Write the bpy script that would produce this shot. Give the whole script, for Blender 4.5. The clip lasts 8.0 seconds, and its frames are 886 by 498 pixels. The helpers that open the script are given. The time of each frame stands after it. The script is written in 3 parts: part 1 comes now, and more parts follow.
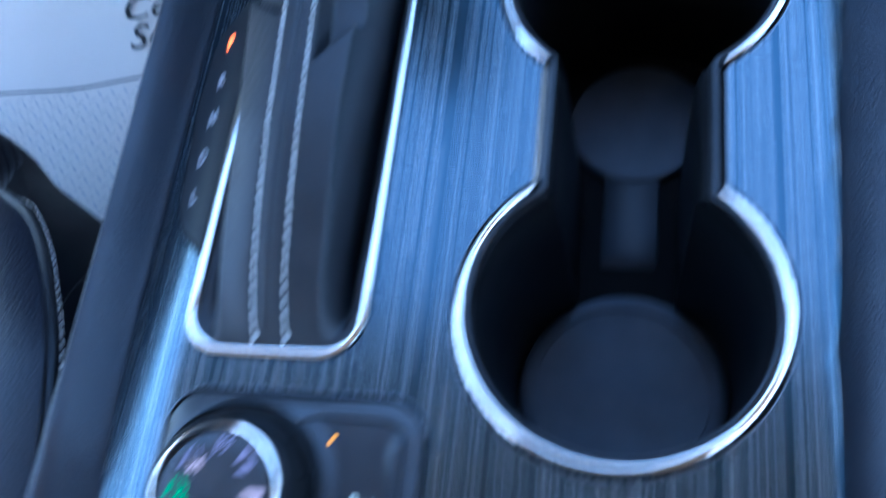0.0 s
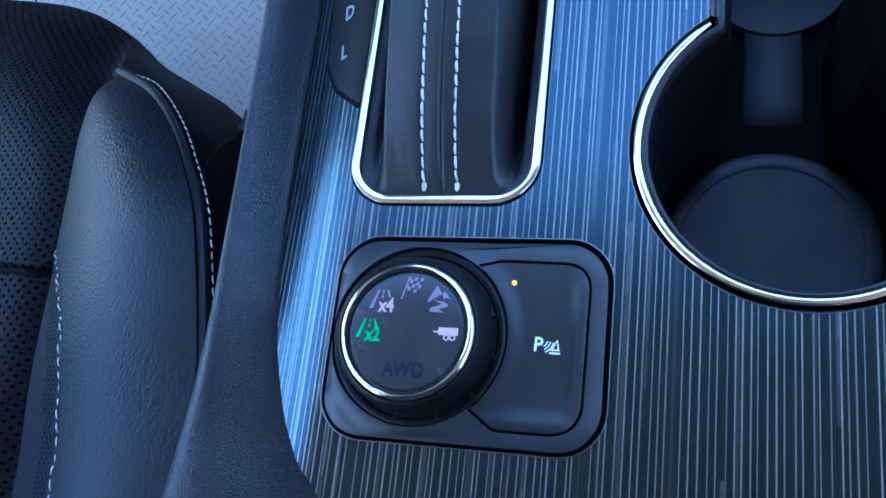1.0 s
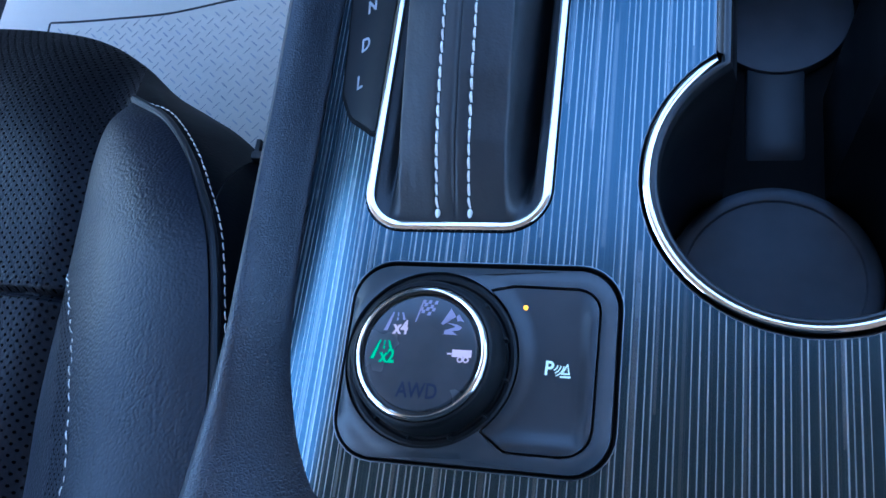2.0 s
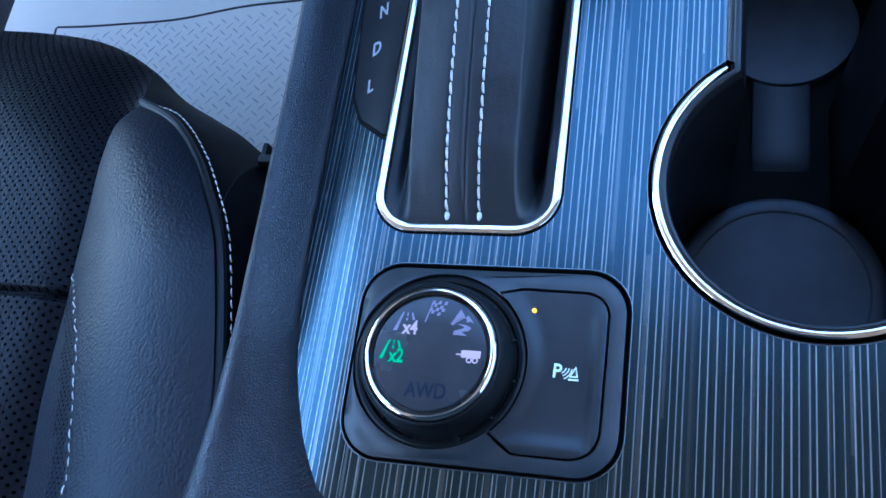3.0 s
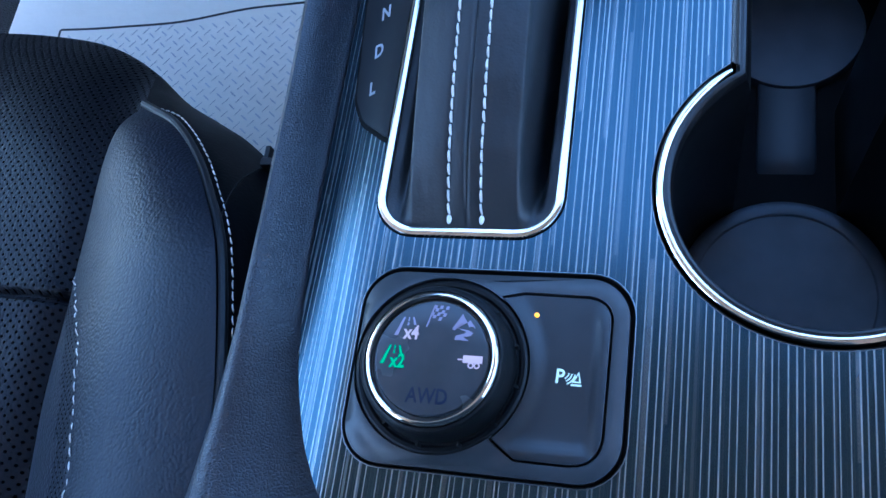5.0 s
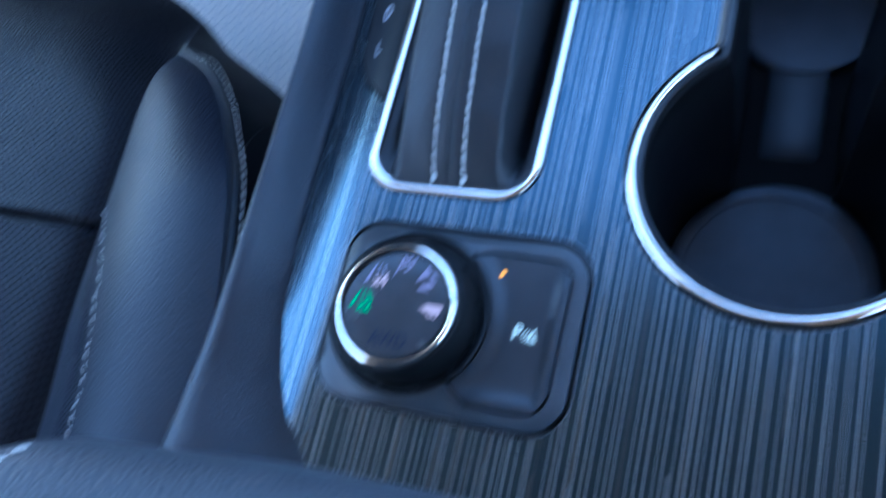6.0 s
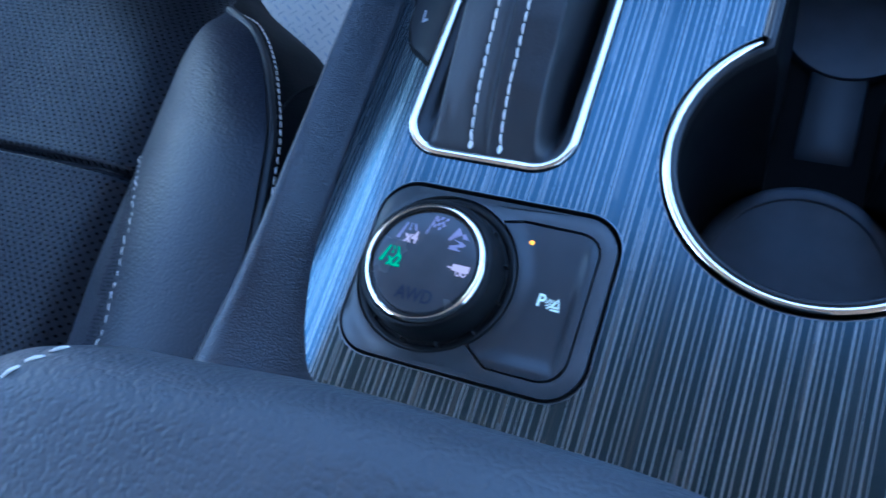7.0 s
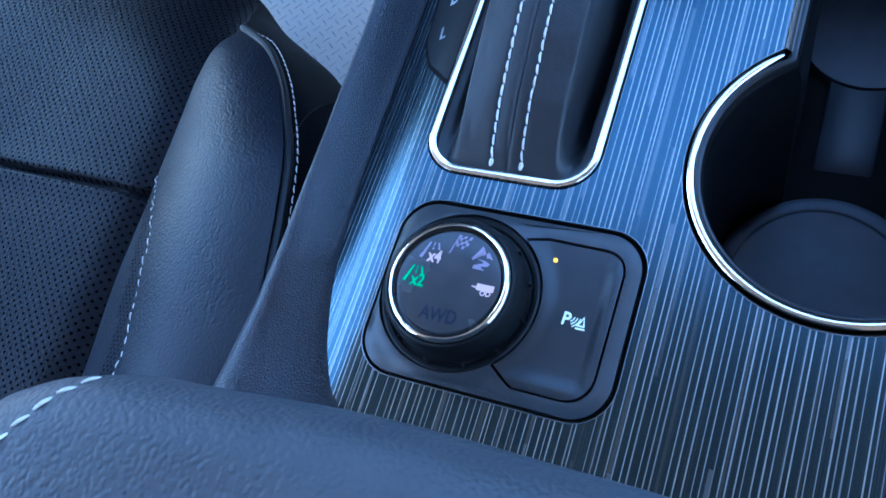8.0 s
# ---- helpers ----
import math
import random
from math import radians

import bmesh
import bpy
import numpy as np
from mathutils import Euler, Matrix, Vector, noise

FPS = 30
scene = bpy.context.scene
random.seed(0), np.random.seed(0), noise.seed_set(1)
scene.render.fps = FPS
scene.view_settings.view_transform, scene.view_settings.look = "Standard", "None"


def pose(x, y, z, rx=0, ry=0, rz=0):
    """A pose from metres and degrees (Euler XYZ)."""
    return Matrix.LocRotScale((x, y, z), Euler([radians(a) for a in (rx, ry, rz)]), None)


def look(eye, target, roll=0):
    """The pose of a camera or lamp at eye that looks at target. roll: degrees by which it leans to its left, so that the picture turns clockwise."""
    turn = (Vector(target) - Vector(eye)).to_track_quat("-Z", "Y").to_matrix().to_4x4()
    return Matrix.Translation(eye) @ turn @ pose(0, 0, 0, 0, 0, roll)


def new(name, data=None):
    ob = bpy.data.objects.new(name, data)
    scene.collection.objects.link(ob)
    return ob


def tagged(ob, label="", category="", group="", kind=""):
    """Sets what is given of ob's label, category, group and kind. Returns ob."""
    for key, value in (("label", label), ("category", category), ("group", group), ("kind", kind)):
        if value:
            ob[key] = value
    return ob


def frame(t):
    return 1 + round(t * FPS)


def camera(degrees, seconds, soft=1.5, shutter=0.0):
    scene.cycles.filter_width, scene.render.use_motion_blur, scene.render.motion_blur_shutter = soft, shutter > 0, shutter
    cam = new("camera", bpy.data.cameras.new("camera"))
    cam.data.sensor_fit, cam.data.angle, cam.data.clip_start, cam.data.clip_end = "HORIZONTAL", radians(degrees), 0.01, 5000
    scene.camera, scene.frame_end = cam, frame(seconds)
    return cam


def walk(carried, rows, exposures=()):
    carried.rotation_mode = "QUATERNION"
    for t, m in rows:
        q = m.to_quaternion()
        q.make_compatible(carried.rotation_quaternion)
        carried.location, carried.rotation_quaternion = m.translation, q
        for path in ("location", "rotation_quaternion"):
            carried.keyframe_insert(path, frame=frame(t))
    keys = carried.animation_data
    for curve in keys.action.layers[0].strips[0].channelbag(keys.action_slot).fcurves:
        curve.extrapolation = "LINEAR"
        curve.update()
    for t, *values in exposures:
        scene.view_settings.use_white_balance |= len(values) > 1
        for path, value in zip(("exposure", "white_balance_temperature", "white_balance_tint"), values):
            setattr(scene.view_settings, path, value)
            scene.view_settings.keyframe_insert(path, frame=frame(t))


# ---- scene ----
cam = camera(53.28, 8.0, soft=1.5, shutter=0.8)
EXPO = 3.45
PATH = [
    (0, 0.10571, -0.05268, 0.23395, 24.401, 13.188, 6.762),
    (0.1, 0.09204, -0.06099, 0.23639, 23.204, 12.353, 5.763),
    (0.2, 0.0832, -0.06696, 0.24102, 22.574, 11.844, 6.233),
    (0.3, 0.07784, -0.07706, 0.23727, 22.004, 12.945, 5.866),
    (0.4, 0.07597, -0.07733, 0.23411, 19.91, 15.16, 5.924),
    (0.5, 0.07627, -0.07397, 0.23356, 18.568, 16.516, 6.809),
    (1, 0.06745, -0.07388, 0.23292, 18.689, 16.053, 6.598),
    (1.5, 0.06592, -0.07592, 0.23676, 19.922, 15.756, 6.779),
    (3, 0.06128, -0.08335, 0.23883, 22.348, 15.016, 8.048),
    (3.5, 0.06164, -0.08334, 0.23879, 22.5, 14.859, 8.064),
    (4, 0.06124, -0.08261, 0.23763, 22.576, 14.918, 8.093),
    (5.5, 0.06219, -0.0819, 0.23684, 22.49, 15.428, 8.229),
    (5.7, 0.06684, -0.08866, 0.23671, 23.485, 15.749, 7.947),
    (5.8, 0.07002, -0.08906, 0.23406, 22.958, 16.547, 8.943),
    (5.9, 0.08374, -0.08261, 0.2399, 20.77, 17.935, 10.988),
    (6, 0.0919, -0.08399, 0.24266, 21.775, 17.58, 14.121),
    (6.2, 0.09368, -0.08111, 0.23268, 23.484, 16.362, 17.114),
    (6.5, 0.09106, -0.09346, 0.23719, 23.332, 16.177, 18.92),
    (7, 0.09029, -0.0962, 0.24322, 23.171, 16.52, 19.307),
    (7.5, 0.08521, -0.09578, 0.24193, 23.279, 17.149, 19.091),
    (8, 0.08511, -0.09462, 0.24423, 23.643, 17.305, 18.767),
]

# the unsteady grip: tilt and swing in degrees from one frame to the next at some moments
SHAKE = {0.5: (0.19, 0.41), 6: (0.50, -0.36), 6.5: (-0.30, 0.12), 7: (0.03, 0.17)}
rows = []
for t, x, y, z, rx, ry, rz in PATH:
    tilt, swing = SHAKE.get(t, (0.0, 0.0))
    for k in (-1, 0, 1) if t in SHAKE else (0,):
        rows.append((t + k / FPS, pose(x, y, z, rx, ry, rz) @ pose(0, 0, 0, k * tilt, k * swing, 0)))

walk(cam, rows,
     exposures=[(t, EXPO + e, k, 4) for t, e, k in ((0.0, 0.10, 4930), (0.3, 0.04, 4870), (0.5, -0.27, 4830), (1.0, -0.10, 4880), (1.5, 0.0, 4910), (5.5, 0.0, 4910), (6.0, -0.02, 4830), (7.0, -0.06, 4790), (7.4, 0.06, 4790), (8.0, 0.07, 4790))])

# ---- sky and sun: open shade under a clear sky, the sun behind the car ----
world = bpy.data.worlds.new("sky")
scene.world = world
world.use_nodes = True
wn = world.node_tree.nodes
sky = wn.new("ShaderNodeTexSky")
sky.sky_type = "NISHITA"
sky.sun_disc = False
sky.dust_density = 1.8
sky.ozone_density = 1.5
sky.sun_elevation = radians(48)
sky.sun_rotation = radians(180)
world.node_tree.links.new(sky.outputs[0], wn["Background"].inputs[0])
wn["Background"].inputs[1].default_value = 0.15
sun = new("sun", bpy.data.lights.new("sun", "SUN"))
sun.data.energy, sun.data.angle, sun.data.color = 2.5, radians(0.5), (1.0, 0.94, 0.86)
sun.matrix_world = look((0, -3.0, 3.4), (0, 0, 0))


# ---- materials ----
class Nodes:
    """A small builder for node materials."""

    def __init__(self, name):
        self.m = bpy.data.materials.new(name)
        self.m.use_nodes = True
        self.t = self.m.node_tree
        self.b = self.t.nodes["Principled BSDF"]
        self.geo = self.t.nodes.new("ShaderNodeNewGeometry")

    def link(self, a, b):
        self.t.links.new(a, b)

    def pos(self, sx=1.0, sy=1.0, sz=1.0):
        v = self.t.nodes.new("ShaderNodeMapping")
        v.inputs["Scale"].default_value = (sx, sy, sz)
        self.link(self.geo.outputs["Position"], v.inputs["Vector"])
        return v.outputs[0]

    def noise(self, vec, scale=1.0, detail=2.0, rough=0.5):
        n = self.t.nodes.new("ShaderNodeTexNoise")
        n.inputs["Scale"].default_value = scale
        n.inputs["Detail"].default_value = detail
        n.inputs["Roughness"].default_value = rough
        self.link(vec, n.inputs["Vector"])
        return n.outputs["Fac"]

    def cells(self, vec, scale=1.0, feature="F1"):
        n = self.t.nodes.new("ShaderNodeTexVoronoi")
        n.feature = feature
        n.inputs["Scale"].default_value = scale
        self.link(vec, n.inputs["Vector"])
        return n.outputs["Distance"]

    def ramp(self, fac, stops):
        r = self.t.nodes.new("ShaderNodeValToRGB")
        els = r.color_ramp.elements
        while len(els) < len(stops):
            els.new(0.5)
        for e, (p, c) in zip(els, stops):
            e.position = p
            e.color = (c, c, c, 1) if isinstance(c, (int, float)) else (*c, 1)
        self.link(fac, r.inputs[0])
        return r.outputs[0]

    def math(self, op, a, b=0.0, c=0.0):
        n = self.t.nodes.new("ShaderNodeMath")
        n.operation = op
        for i, v in enumerate((a, b, c)):
            if isinstance(v, (int, float)):
                n.inputs[i].default_value = v
            else:
                self.link(v, n.inputs[i])
        return n.outputs[0]

    def mix(self, fac, a, b):
        n = self.t.nodes.new("ShaderNodeMix")
        n.data_type = "RGBA"
        for i, v in ((0, fac), (6, a), (7, b)):
            if isinstance(v, (int, float)):
                n.inputs[i].default_value = v
            elif isinstance(v, tuple):
                n.inputs[i].default_value = (*v, 1)
            else:
                self.link(v, n.inputs[i])
        return n.outputs[2]

    def put(self, key, v):
        if isinstance(v, (int, float)):
            self.b.inputs[key].default_value = v
        elif isinstance(v, tuple):
            self.b.inputs[key].default_value = (*v, 1)
        else:
            self.link(v, self.b.inputs[key])

    def bump(self, height, distance, strength=1.0):
        n = self.t.nodes.new("ShaderNodeBump")
        n.inputs["Distance"].default_value = distance
        n.inputs["Strength"].default_value = strength
        self.link(height, n.inputs["Height"])
        self.link(n.outputs[0], self.b.inputs["Normal"])


def plastic(name, colour, rough, grain=2500.0, depth=0.00002, spec=0.5):
    n = Nodes(name)
    p = n.pos()
    big = n.noise(p, 60.0, 3.0)
    fine = n.noise(p, grain, 2.0)
    n.put("Base Color", n.mix(n.ramp(big, [(0.3, 0.0), (0.7, 1.0)]), tuple(c * 0.8 for c in colour), tuple(c * 1.2 for c in colour)))
    n.put("Roughness", n.math("MULTIPLY_ADD", big, 0.12, rough - 0.06))
    n.put("Specular IOR Level", spec)
    n.bump(fine, depth)
    return n.m


def leather(name, colour, rough, cell=750.0, depth=0.00022, holes=0.0, hole_size=0.2, strength=0.8, creased=False):
    n = Nodes(name)
    p = n.pos()
    warp = n.noise(p, 220.0, 3.0)
    add = n.t.nodes.new("ShaderNodeVectorMath")
    add.operation = "MULTIPLY_ADD"
    n.link(n.t.nodes.new("ShaderNodeCombineXYZ").outputs[0], add.inputs[1])
    comb = add.inputs[1].links[0].from_node
    for i in range(3):
        comb.inputs[i].default_value = 0.0008
    wv = n.t.nodes.new("ShaderNodeCombineXYZ")
    for i in range(3):
        n.link(warp, wv.inputs[i])
    n.link(wv.outputs[0], add.inputs[0])
    n.link(p, add.inputs[2])
    if creased:
        pebble = n.ramp(n.cells(add.outputs[0], cell, "DISTANCE_TO_EDGE"), [(0.0, 0.0), (0.16, 0.6), (0.42, 1.0)])
    else:
        pebble = n.ramp(n.cells(add.outputs[0], cell, "SMOOTH_F1"), [(0.05, 1.0), (0.30, 0.8), (0.72, 0.0)])
    fine = n.noise(p, 3000.0, 2.0)
    soft = n.noise(p, 40.0, 3.0)
    h = n.math("MULTIPLY_ADD", fine, 0.02, n.math("MULTIPLY", pebble, n.ramp(n.noise(p, 14.0, 2.0), [(0.35, 0.6), (0.6, 1.0)])))
    col = n.mix(soft, tuple(c * 0.75 for c in colour), tuple(c * 1.25 for c in colour))
    if holes:
        sep = n.t.nodes.new("ShaderNodeSeparateXYZ")
        n.link(n.geo.outputs["Position"], sep.inputs[0])
        x, y = sep.outputs[0], sep.outputs[1]
        k = holes
        u = n.math("SUBTRACT", n.math("FRACT", n.math("MULTIPLY", n.math("ADD", x, y), k)), 0.5)
        v = n.math("SUBTRACT", n.math("FRACT", n.math("MULTIPLY", n.math("SUBTRACT", x, y), k)), 0.5)
        d = n.math("SQRT", n.math("ADD", n.math("MULTIPLY", u, u), n.math("MULTIPLY", v, v)))
        hole = n.ramp(d, [(hole_size - 0.035, 0.0), (hole_size + 0.035, 1.0)])
        col = n.mix(hole, (0.002, 0.002, 0.002), col)
        h = n.math("MULTIPLY_ADD", hole, 3.0, h)
        n.put("Specular IOR Level", n.math("MULTIPLY", hole, 0.17))
    n.put("Base Color", col)
    n.put("Roughness", n.math("MULTIPLY_ADD", soft, 0.15, rough - 0.07))
    n.bump(h, depth, strength)
    return n.m


def pinstripe():
    """Fine pale lines of uneven spacing and strength on dark metal, some of them broken."""
    n = Nodes("pinstripe_metal")
    sep = n.t.nodes.new("ShaderNodeSeparateXYZ")
    n.link(n.geo.outputs["Position"], sep.inputs[0])
    x, y = sep.outputs[0], sep.outputs[1]

    def chance(a, b, seed):
        w = n.t.nodes.new("ShaderNodeTexWhiteNoise")
        w.noise_dimensions = "3D"
        c = n.t.nodes.new("ShaderNodeCombineXYZ")
        for k, v in enumerate((a, b, seed)):
            if isinstance(v, (int, float)):
                c.inputs[k].default_value = v
            else:
                n.link(v, c.inputs[k])
        n.link(c.outputs[0], w.inputs["Vector"])
        return w.outputs["Value"]

    def layer(pitch, half, seed, share, run, jitter, flat):
        """Lines of one kind: pitch and run in metres, half width and jitter as shares of the pitch."""
        c = n.math("ADD", n.math("DIVIDE", x, pitch), seed * 0.37)
        i, f = n.math("FLOOR", c), n.math("FRACT", c)
        centre = n.math("MULTIPLY_ADD", chance(i, 0.0, seed), jitter, 0.5 - jitter / 2)
        width = n.math("MULTIPLY_ADD", chance(i, 1.0, seed), half * 0.7, half * 0.7)
        d = n.math("DIVIDE", n.math("ABSOLUTE", n.math("SUBTRACT", f, centre)), width)
        line = n.ramp(d, [(0.6, 1.0), (1.0, 0.0)])
        j = n.math("FLOOR", n.math("ADD", n.math("DIVIDE", y, run), n.math("MULTIPLY", chance(i, 2.0, seed), 9.0)))
        power = n.ramp(chance(i, j, seed + 5.0), [(share, 0.0), (share + 0.02, flat), (1.0, 1.0)])
        return n.math("MULTIPLY", line, power)

    fine = layer(0.00205, 0.100, 1.0, 0.03, 0.30, 0.50, 0.62)
    broad = n.math("MULTIPLY", layer(0.0058, 0.115, 2.0, 0.35, 0.075, 0.60, 0.5), 0.34)
    faint = n.math("MULTIPLY", layer(0.00093, 0.11, 3.0, 0.5, 0.2, 0.3, 0.4), 0.12)
    amount = n.math("MAXIMUM", fine, n.math("MAXIMUM", broad, faint))
    wear = n.noise(n.pos(), 35.0, 3.0)
    n.put("Base Color", n.mix(amount, (0.050, 0.083, 0.107), (0.38, 0.38, 0.365)))
    n.put("Metallic", n.math("MULTIPLY_ADD", amount, -0.12, 0.97))
    n.put("Roughness", n.math("MULTIPLY_ADD", wear, 0.06, n.math("MULTIPLY_ADD", amount, 0.14, 0.20)))
    n.bump(amount, 0.00002, 0.5)
    return n.m


def chrome(name, colour=(1.0, 0.91, 0.81), rough=0.09):
    n = Nodes(name)
    n.put("Base Color", colour)
    n.put("Metallic", 1.0)
    n.put("Roughness", n.math("MULTIPLY_ADD", n.noise(n.pos(), 90.0, 2.0), 0.05, rough - 0.02))
    return n.m


def glow(name, colour, strength, base=0.3):
    n = Nodes(name)
    n.put("Base Color", tuple(c * base for c in colour))
    n.put("Roughness", 0.4)
    n.put("Emission Color", colour)
    n.put("Emission Strength", strength)
    return n.m


def cloth_thread(name, colour):
    n = Nodes(name)
    tw = n.noise(n.pos(), 1800.0, 3.0)
    n.put("Base Color", n.mix(tw, tuple(c * 0.6 for c in colour), colour))
    n.put("Roughness", 0.75)
    n.bump(tw, 0.0002)
    return n.m


def paper_sheet():
    n = Nodes("mat_paper")
    p = n.pos()
    n.put("Base Color", n.mix(n.noise(p, 9.0, 4.0), (0.66, 0.61, 0.54), (0.74, 0.69, 0.61)))
    n.put("Roughness", 0.6)
    n.bump(n.noise(p, 25.0, 4.0), 0.002)
    return n.m


M_STRIPE = pinstripe()
M_CHROME = chrome("chrome")
M_SATIN = plastic("satin_black_plastic", (0.042, 0.045, 0.050), 0.37)
M_BUTTON = plastic("button_black_plastic", (0.023, 0.0245, 0.028), 0.38)
M_RUBBER = plastic("black_rubber", (0.008, 0.008, 0.0085), 0.5, 900.0, 0.00004, spec=0.25)
M_INDICATOR = plastic("indicator_black_plastic", (0.012, 0.0125, 0.014), 0.5, spec=0.25)
# Black stands in for chrome that mirrors dark surroundings.
M_DARK_CHROME = plastic("dark_mirrored_chrome", (0.010, 0.010, 0.011), 0.16, 400.0, 0.000005)
M_EDGE = chrome("bare_metal_edge", (0.26, 0.27, 0.29), 0.32)
M_FACE = plastic("smoked_lens", (0.040, 0.042, 0.047), 0.26, 300.0, 0.000004)
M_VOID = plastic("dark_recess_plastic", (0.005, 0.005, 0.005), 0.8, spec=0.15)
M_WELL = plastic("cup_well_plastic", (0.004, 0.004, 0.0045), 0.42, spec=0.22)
M_LIP = plastic("satin_lip_plastic", (0.010, 0.010, 0.011), 0.30, 900.0, 0.00001)
M_CUPMAT = plastic("cup_floor_rubber", (0.060, 0.071, 0.093), 0.50, 1500.0, 0.00003)
M_STRIP = plastic("cup_strip_rubber", (0.017, 0.021, 0.030), 0.5, 1500.0, 0.00003)
M_BOOT = leather("boot_leather", (0.015, 0.0158, 0.0180), 0.46, 1300.0, 0.00005)
M_SIDE = leather("grained_side_vinyl", (0.018, 0.021, 0.029), 0.32, 900.0, 0.00019, creased=True)
M_SEAT = leather("seat_leather", (0.0108, 0.0128, 0.0205), 0.42, 820.0, 0.00025)
M_PERF = leather("perforated_leather", (0.0078, 0.0082, 0.0115), 0.47, 650.0, 0.00036, holes=205.0, hole_size=0.205)
M_PERF_FINE = leather("finely_perforated_leather", (0.0108, 0.0128, 0.0205), 0.42, 820.0, 0.00025, holes=280.0, hole_size=0.19)
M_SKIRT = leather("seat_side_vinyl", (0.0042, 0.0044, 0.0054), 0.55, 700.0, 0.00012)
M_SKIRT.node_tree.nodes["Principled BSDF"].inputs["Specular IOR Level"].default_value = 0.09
M_SEAT.node_tree.nodes["Principled BSDF"].inputs["Specular IOR Level"].default_value = 0.30
M_SIDE.node_tree.nodes["Principled BSDF"].inputs["Specular IOR Level"].default_value = 0.65
M_ARM = leather("armrest_vinyl", (0.060, 0.062, 0.069), 0.46, 950.0, 0.00026)
M_ARM.node_tree.nodes["Principled BSDF"].inputs["Specular IOR Level"].default_value = 0.30
M_THREAD = cloth_thread("white_thread", (0.88, 0.84, 0.76))
M_PAPER = paper_sheet()
M_TREAD = plastic("printed_grey_ink", (0.30, 0.30, 0.31), 0.6)
M_TREAD_PALE = plastic("printed_pale_ink", (0.42, 0.42, 0.44), 0.6)
M_INK = plastic("black_ink", (0.02, 0.02, 0.02), 0.6)
M_CARPET = plastic("black_carpet", (0.015, 0.015, 0.015), 0.9, 700.0, 0.002)
# Beige is chosen for the warm reflection it gives the lower panel.
M_LINER = plastic("beige_headliner", (0.64, 0.50, 0.38), 0.85, 500.0, 0.0004)
M_TRIM = plastic("dark_cabin_trim", (0.03, 0.03, 0.03), 0.6)
M_TAN = plastic("tan_door_trim", (0.34, 0.25, 0.19), 0.6)
M_LED = glow("amber_led", (1.0, 0.38, 0.02), 0.26)
M_GREEN = glow("green_symbol", (0.0, 0.72, 0.25), 0.05)
M_VIOLET = glow("violet_symbol", (0.40, 0.38, 0.62), 0.035)
M_PINK = glow("pink_symbol", (0.75, 0.60, 0.72), 0.055)
M_ICON = glow("white_symbol", (0.62, 0.85, 0.92), 0.09)
M_RED = glow("red_symbol", (1.0, 0.13, 0.03), 0.5)
M_GREY = plastic("grey_lettering", (0.42, 0.42, 0.44), 0.5)
M_DIM = plastic("dim_lettering", (0.009, 0.013, 0.032), 0.6, spec=0.2)


# ---- mesh tools (lengths in millimetres, turned to metres when linked) ----
MM = 0.001


def part(name, bm, material, parent=None, label="", smooth=True, sharp=35.0):
    """Links a bmesh in millimetres as one mesh object under its thing or part."""
    bmesh.ops.recalc_face_normals(bm, faces=bm.faces)
    for v in bm.verts:
        v.co *= MM
    me = bpy.data.meshes.new(name)
    bm.to_mesh(me)
    bm.free()
    me.materials.append(material)
    if smooth:
        me.polygons.foreach_set("use_smooth", [True] * len(me.polygons))
        me.set_sharp_from_angle(angle=radians(sharp))
    ob = new(name, me)
    if parent:
        ob.parent = parent
        ob.matrix_parent_inverse = parent.matrix_world.inverted()
    if label:
        tagged(ob, label)
    return ob


def thing(name, label, category, at=(0, 0, 0), group="", kind=""):
    ob = new(name)
    ob.empty_display_size = 0.02
    ob.matrix_world = Matrix.Translation(Vector(at) * MM)
    bpy.context.view_layer.update()
    return tagged(ob, label, category, group, kind)


def arc(cx, cy, r, a0, a1, n):
    return [(cx + r * math.cos(radians(a0 + (a1 - a0) * i / n)), cy + r * math.sin(radians(a0 + (a1 - a0) * i / n))) for i in range(n + 1)]


def rounded(points, n=6):
    """A closed outline from corners (x, y, radius)."""
    out = []
    k = len(points)
    for i in range(k):
        p = Vector(points[i][:2])
        a = (Vector(points[i - 1][:2]) - p)
        b = (Vector(points[(i + 1) % k][:2]) - p)
        r = points[i][2]
        if r <= 0:
            out.append(tuple(p))
            continue
        ang = a.angle(b)
        d = min(r / math.tan(ang / 2), a.length * 0.49, b.length * 0.49)
        s, e = p + a.normalized() * d, p + b.normalized() * d
        for j in range(n + 1):
            t = j / n
            q = (1 - t) ** 2 * s + 2 * t * (1 - t) * (p * 0.82 + (s + e) * 0.09) + t * t * e
            out.append(tuple(q))
    return out


def box2d(x0, x1, y0, y1, r, n=8):
    out = []
    for cx, cy, a in ((x1 - r, y1 - r, 0), (x0 + r, y1 - r, 90), (x0 + r, y0 + r, 180), (x1 - r, y0 + r, 270)):
        out += arc(cx, cy, r, a, a + 90, n)
    return out


def inside(p, poly):
    x, y = p
    hit = False
    for i in range(len(poly)):
        (x0, y0), (x1, y1) = poly[i - 1], poly[i]
        if (y0 > y) != (y1 > y) and x < (x1 - x0) * (y - y0) / (y1 - y0) + x0:
            hit = not hit
    return hit


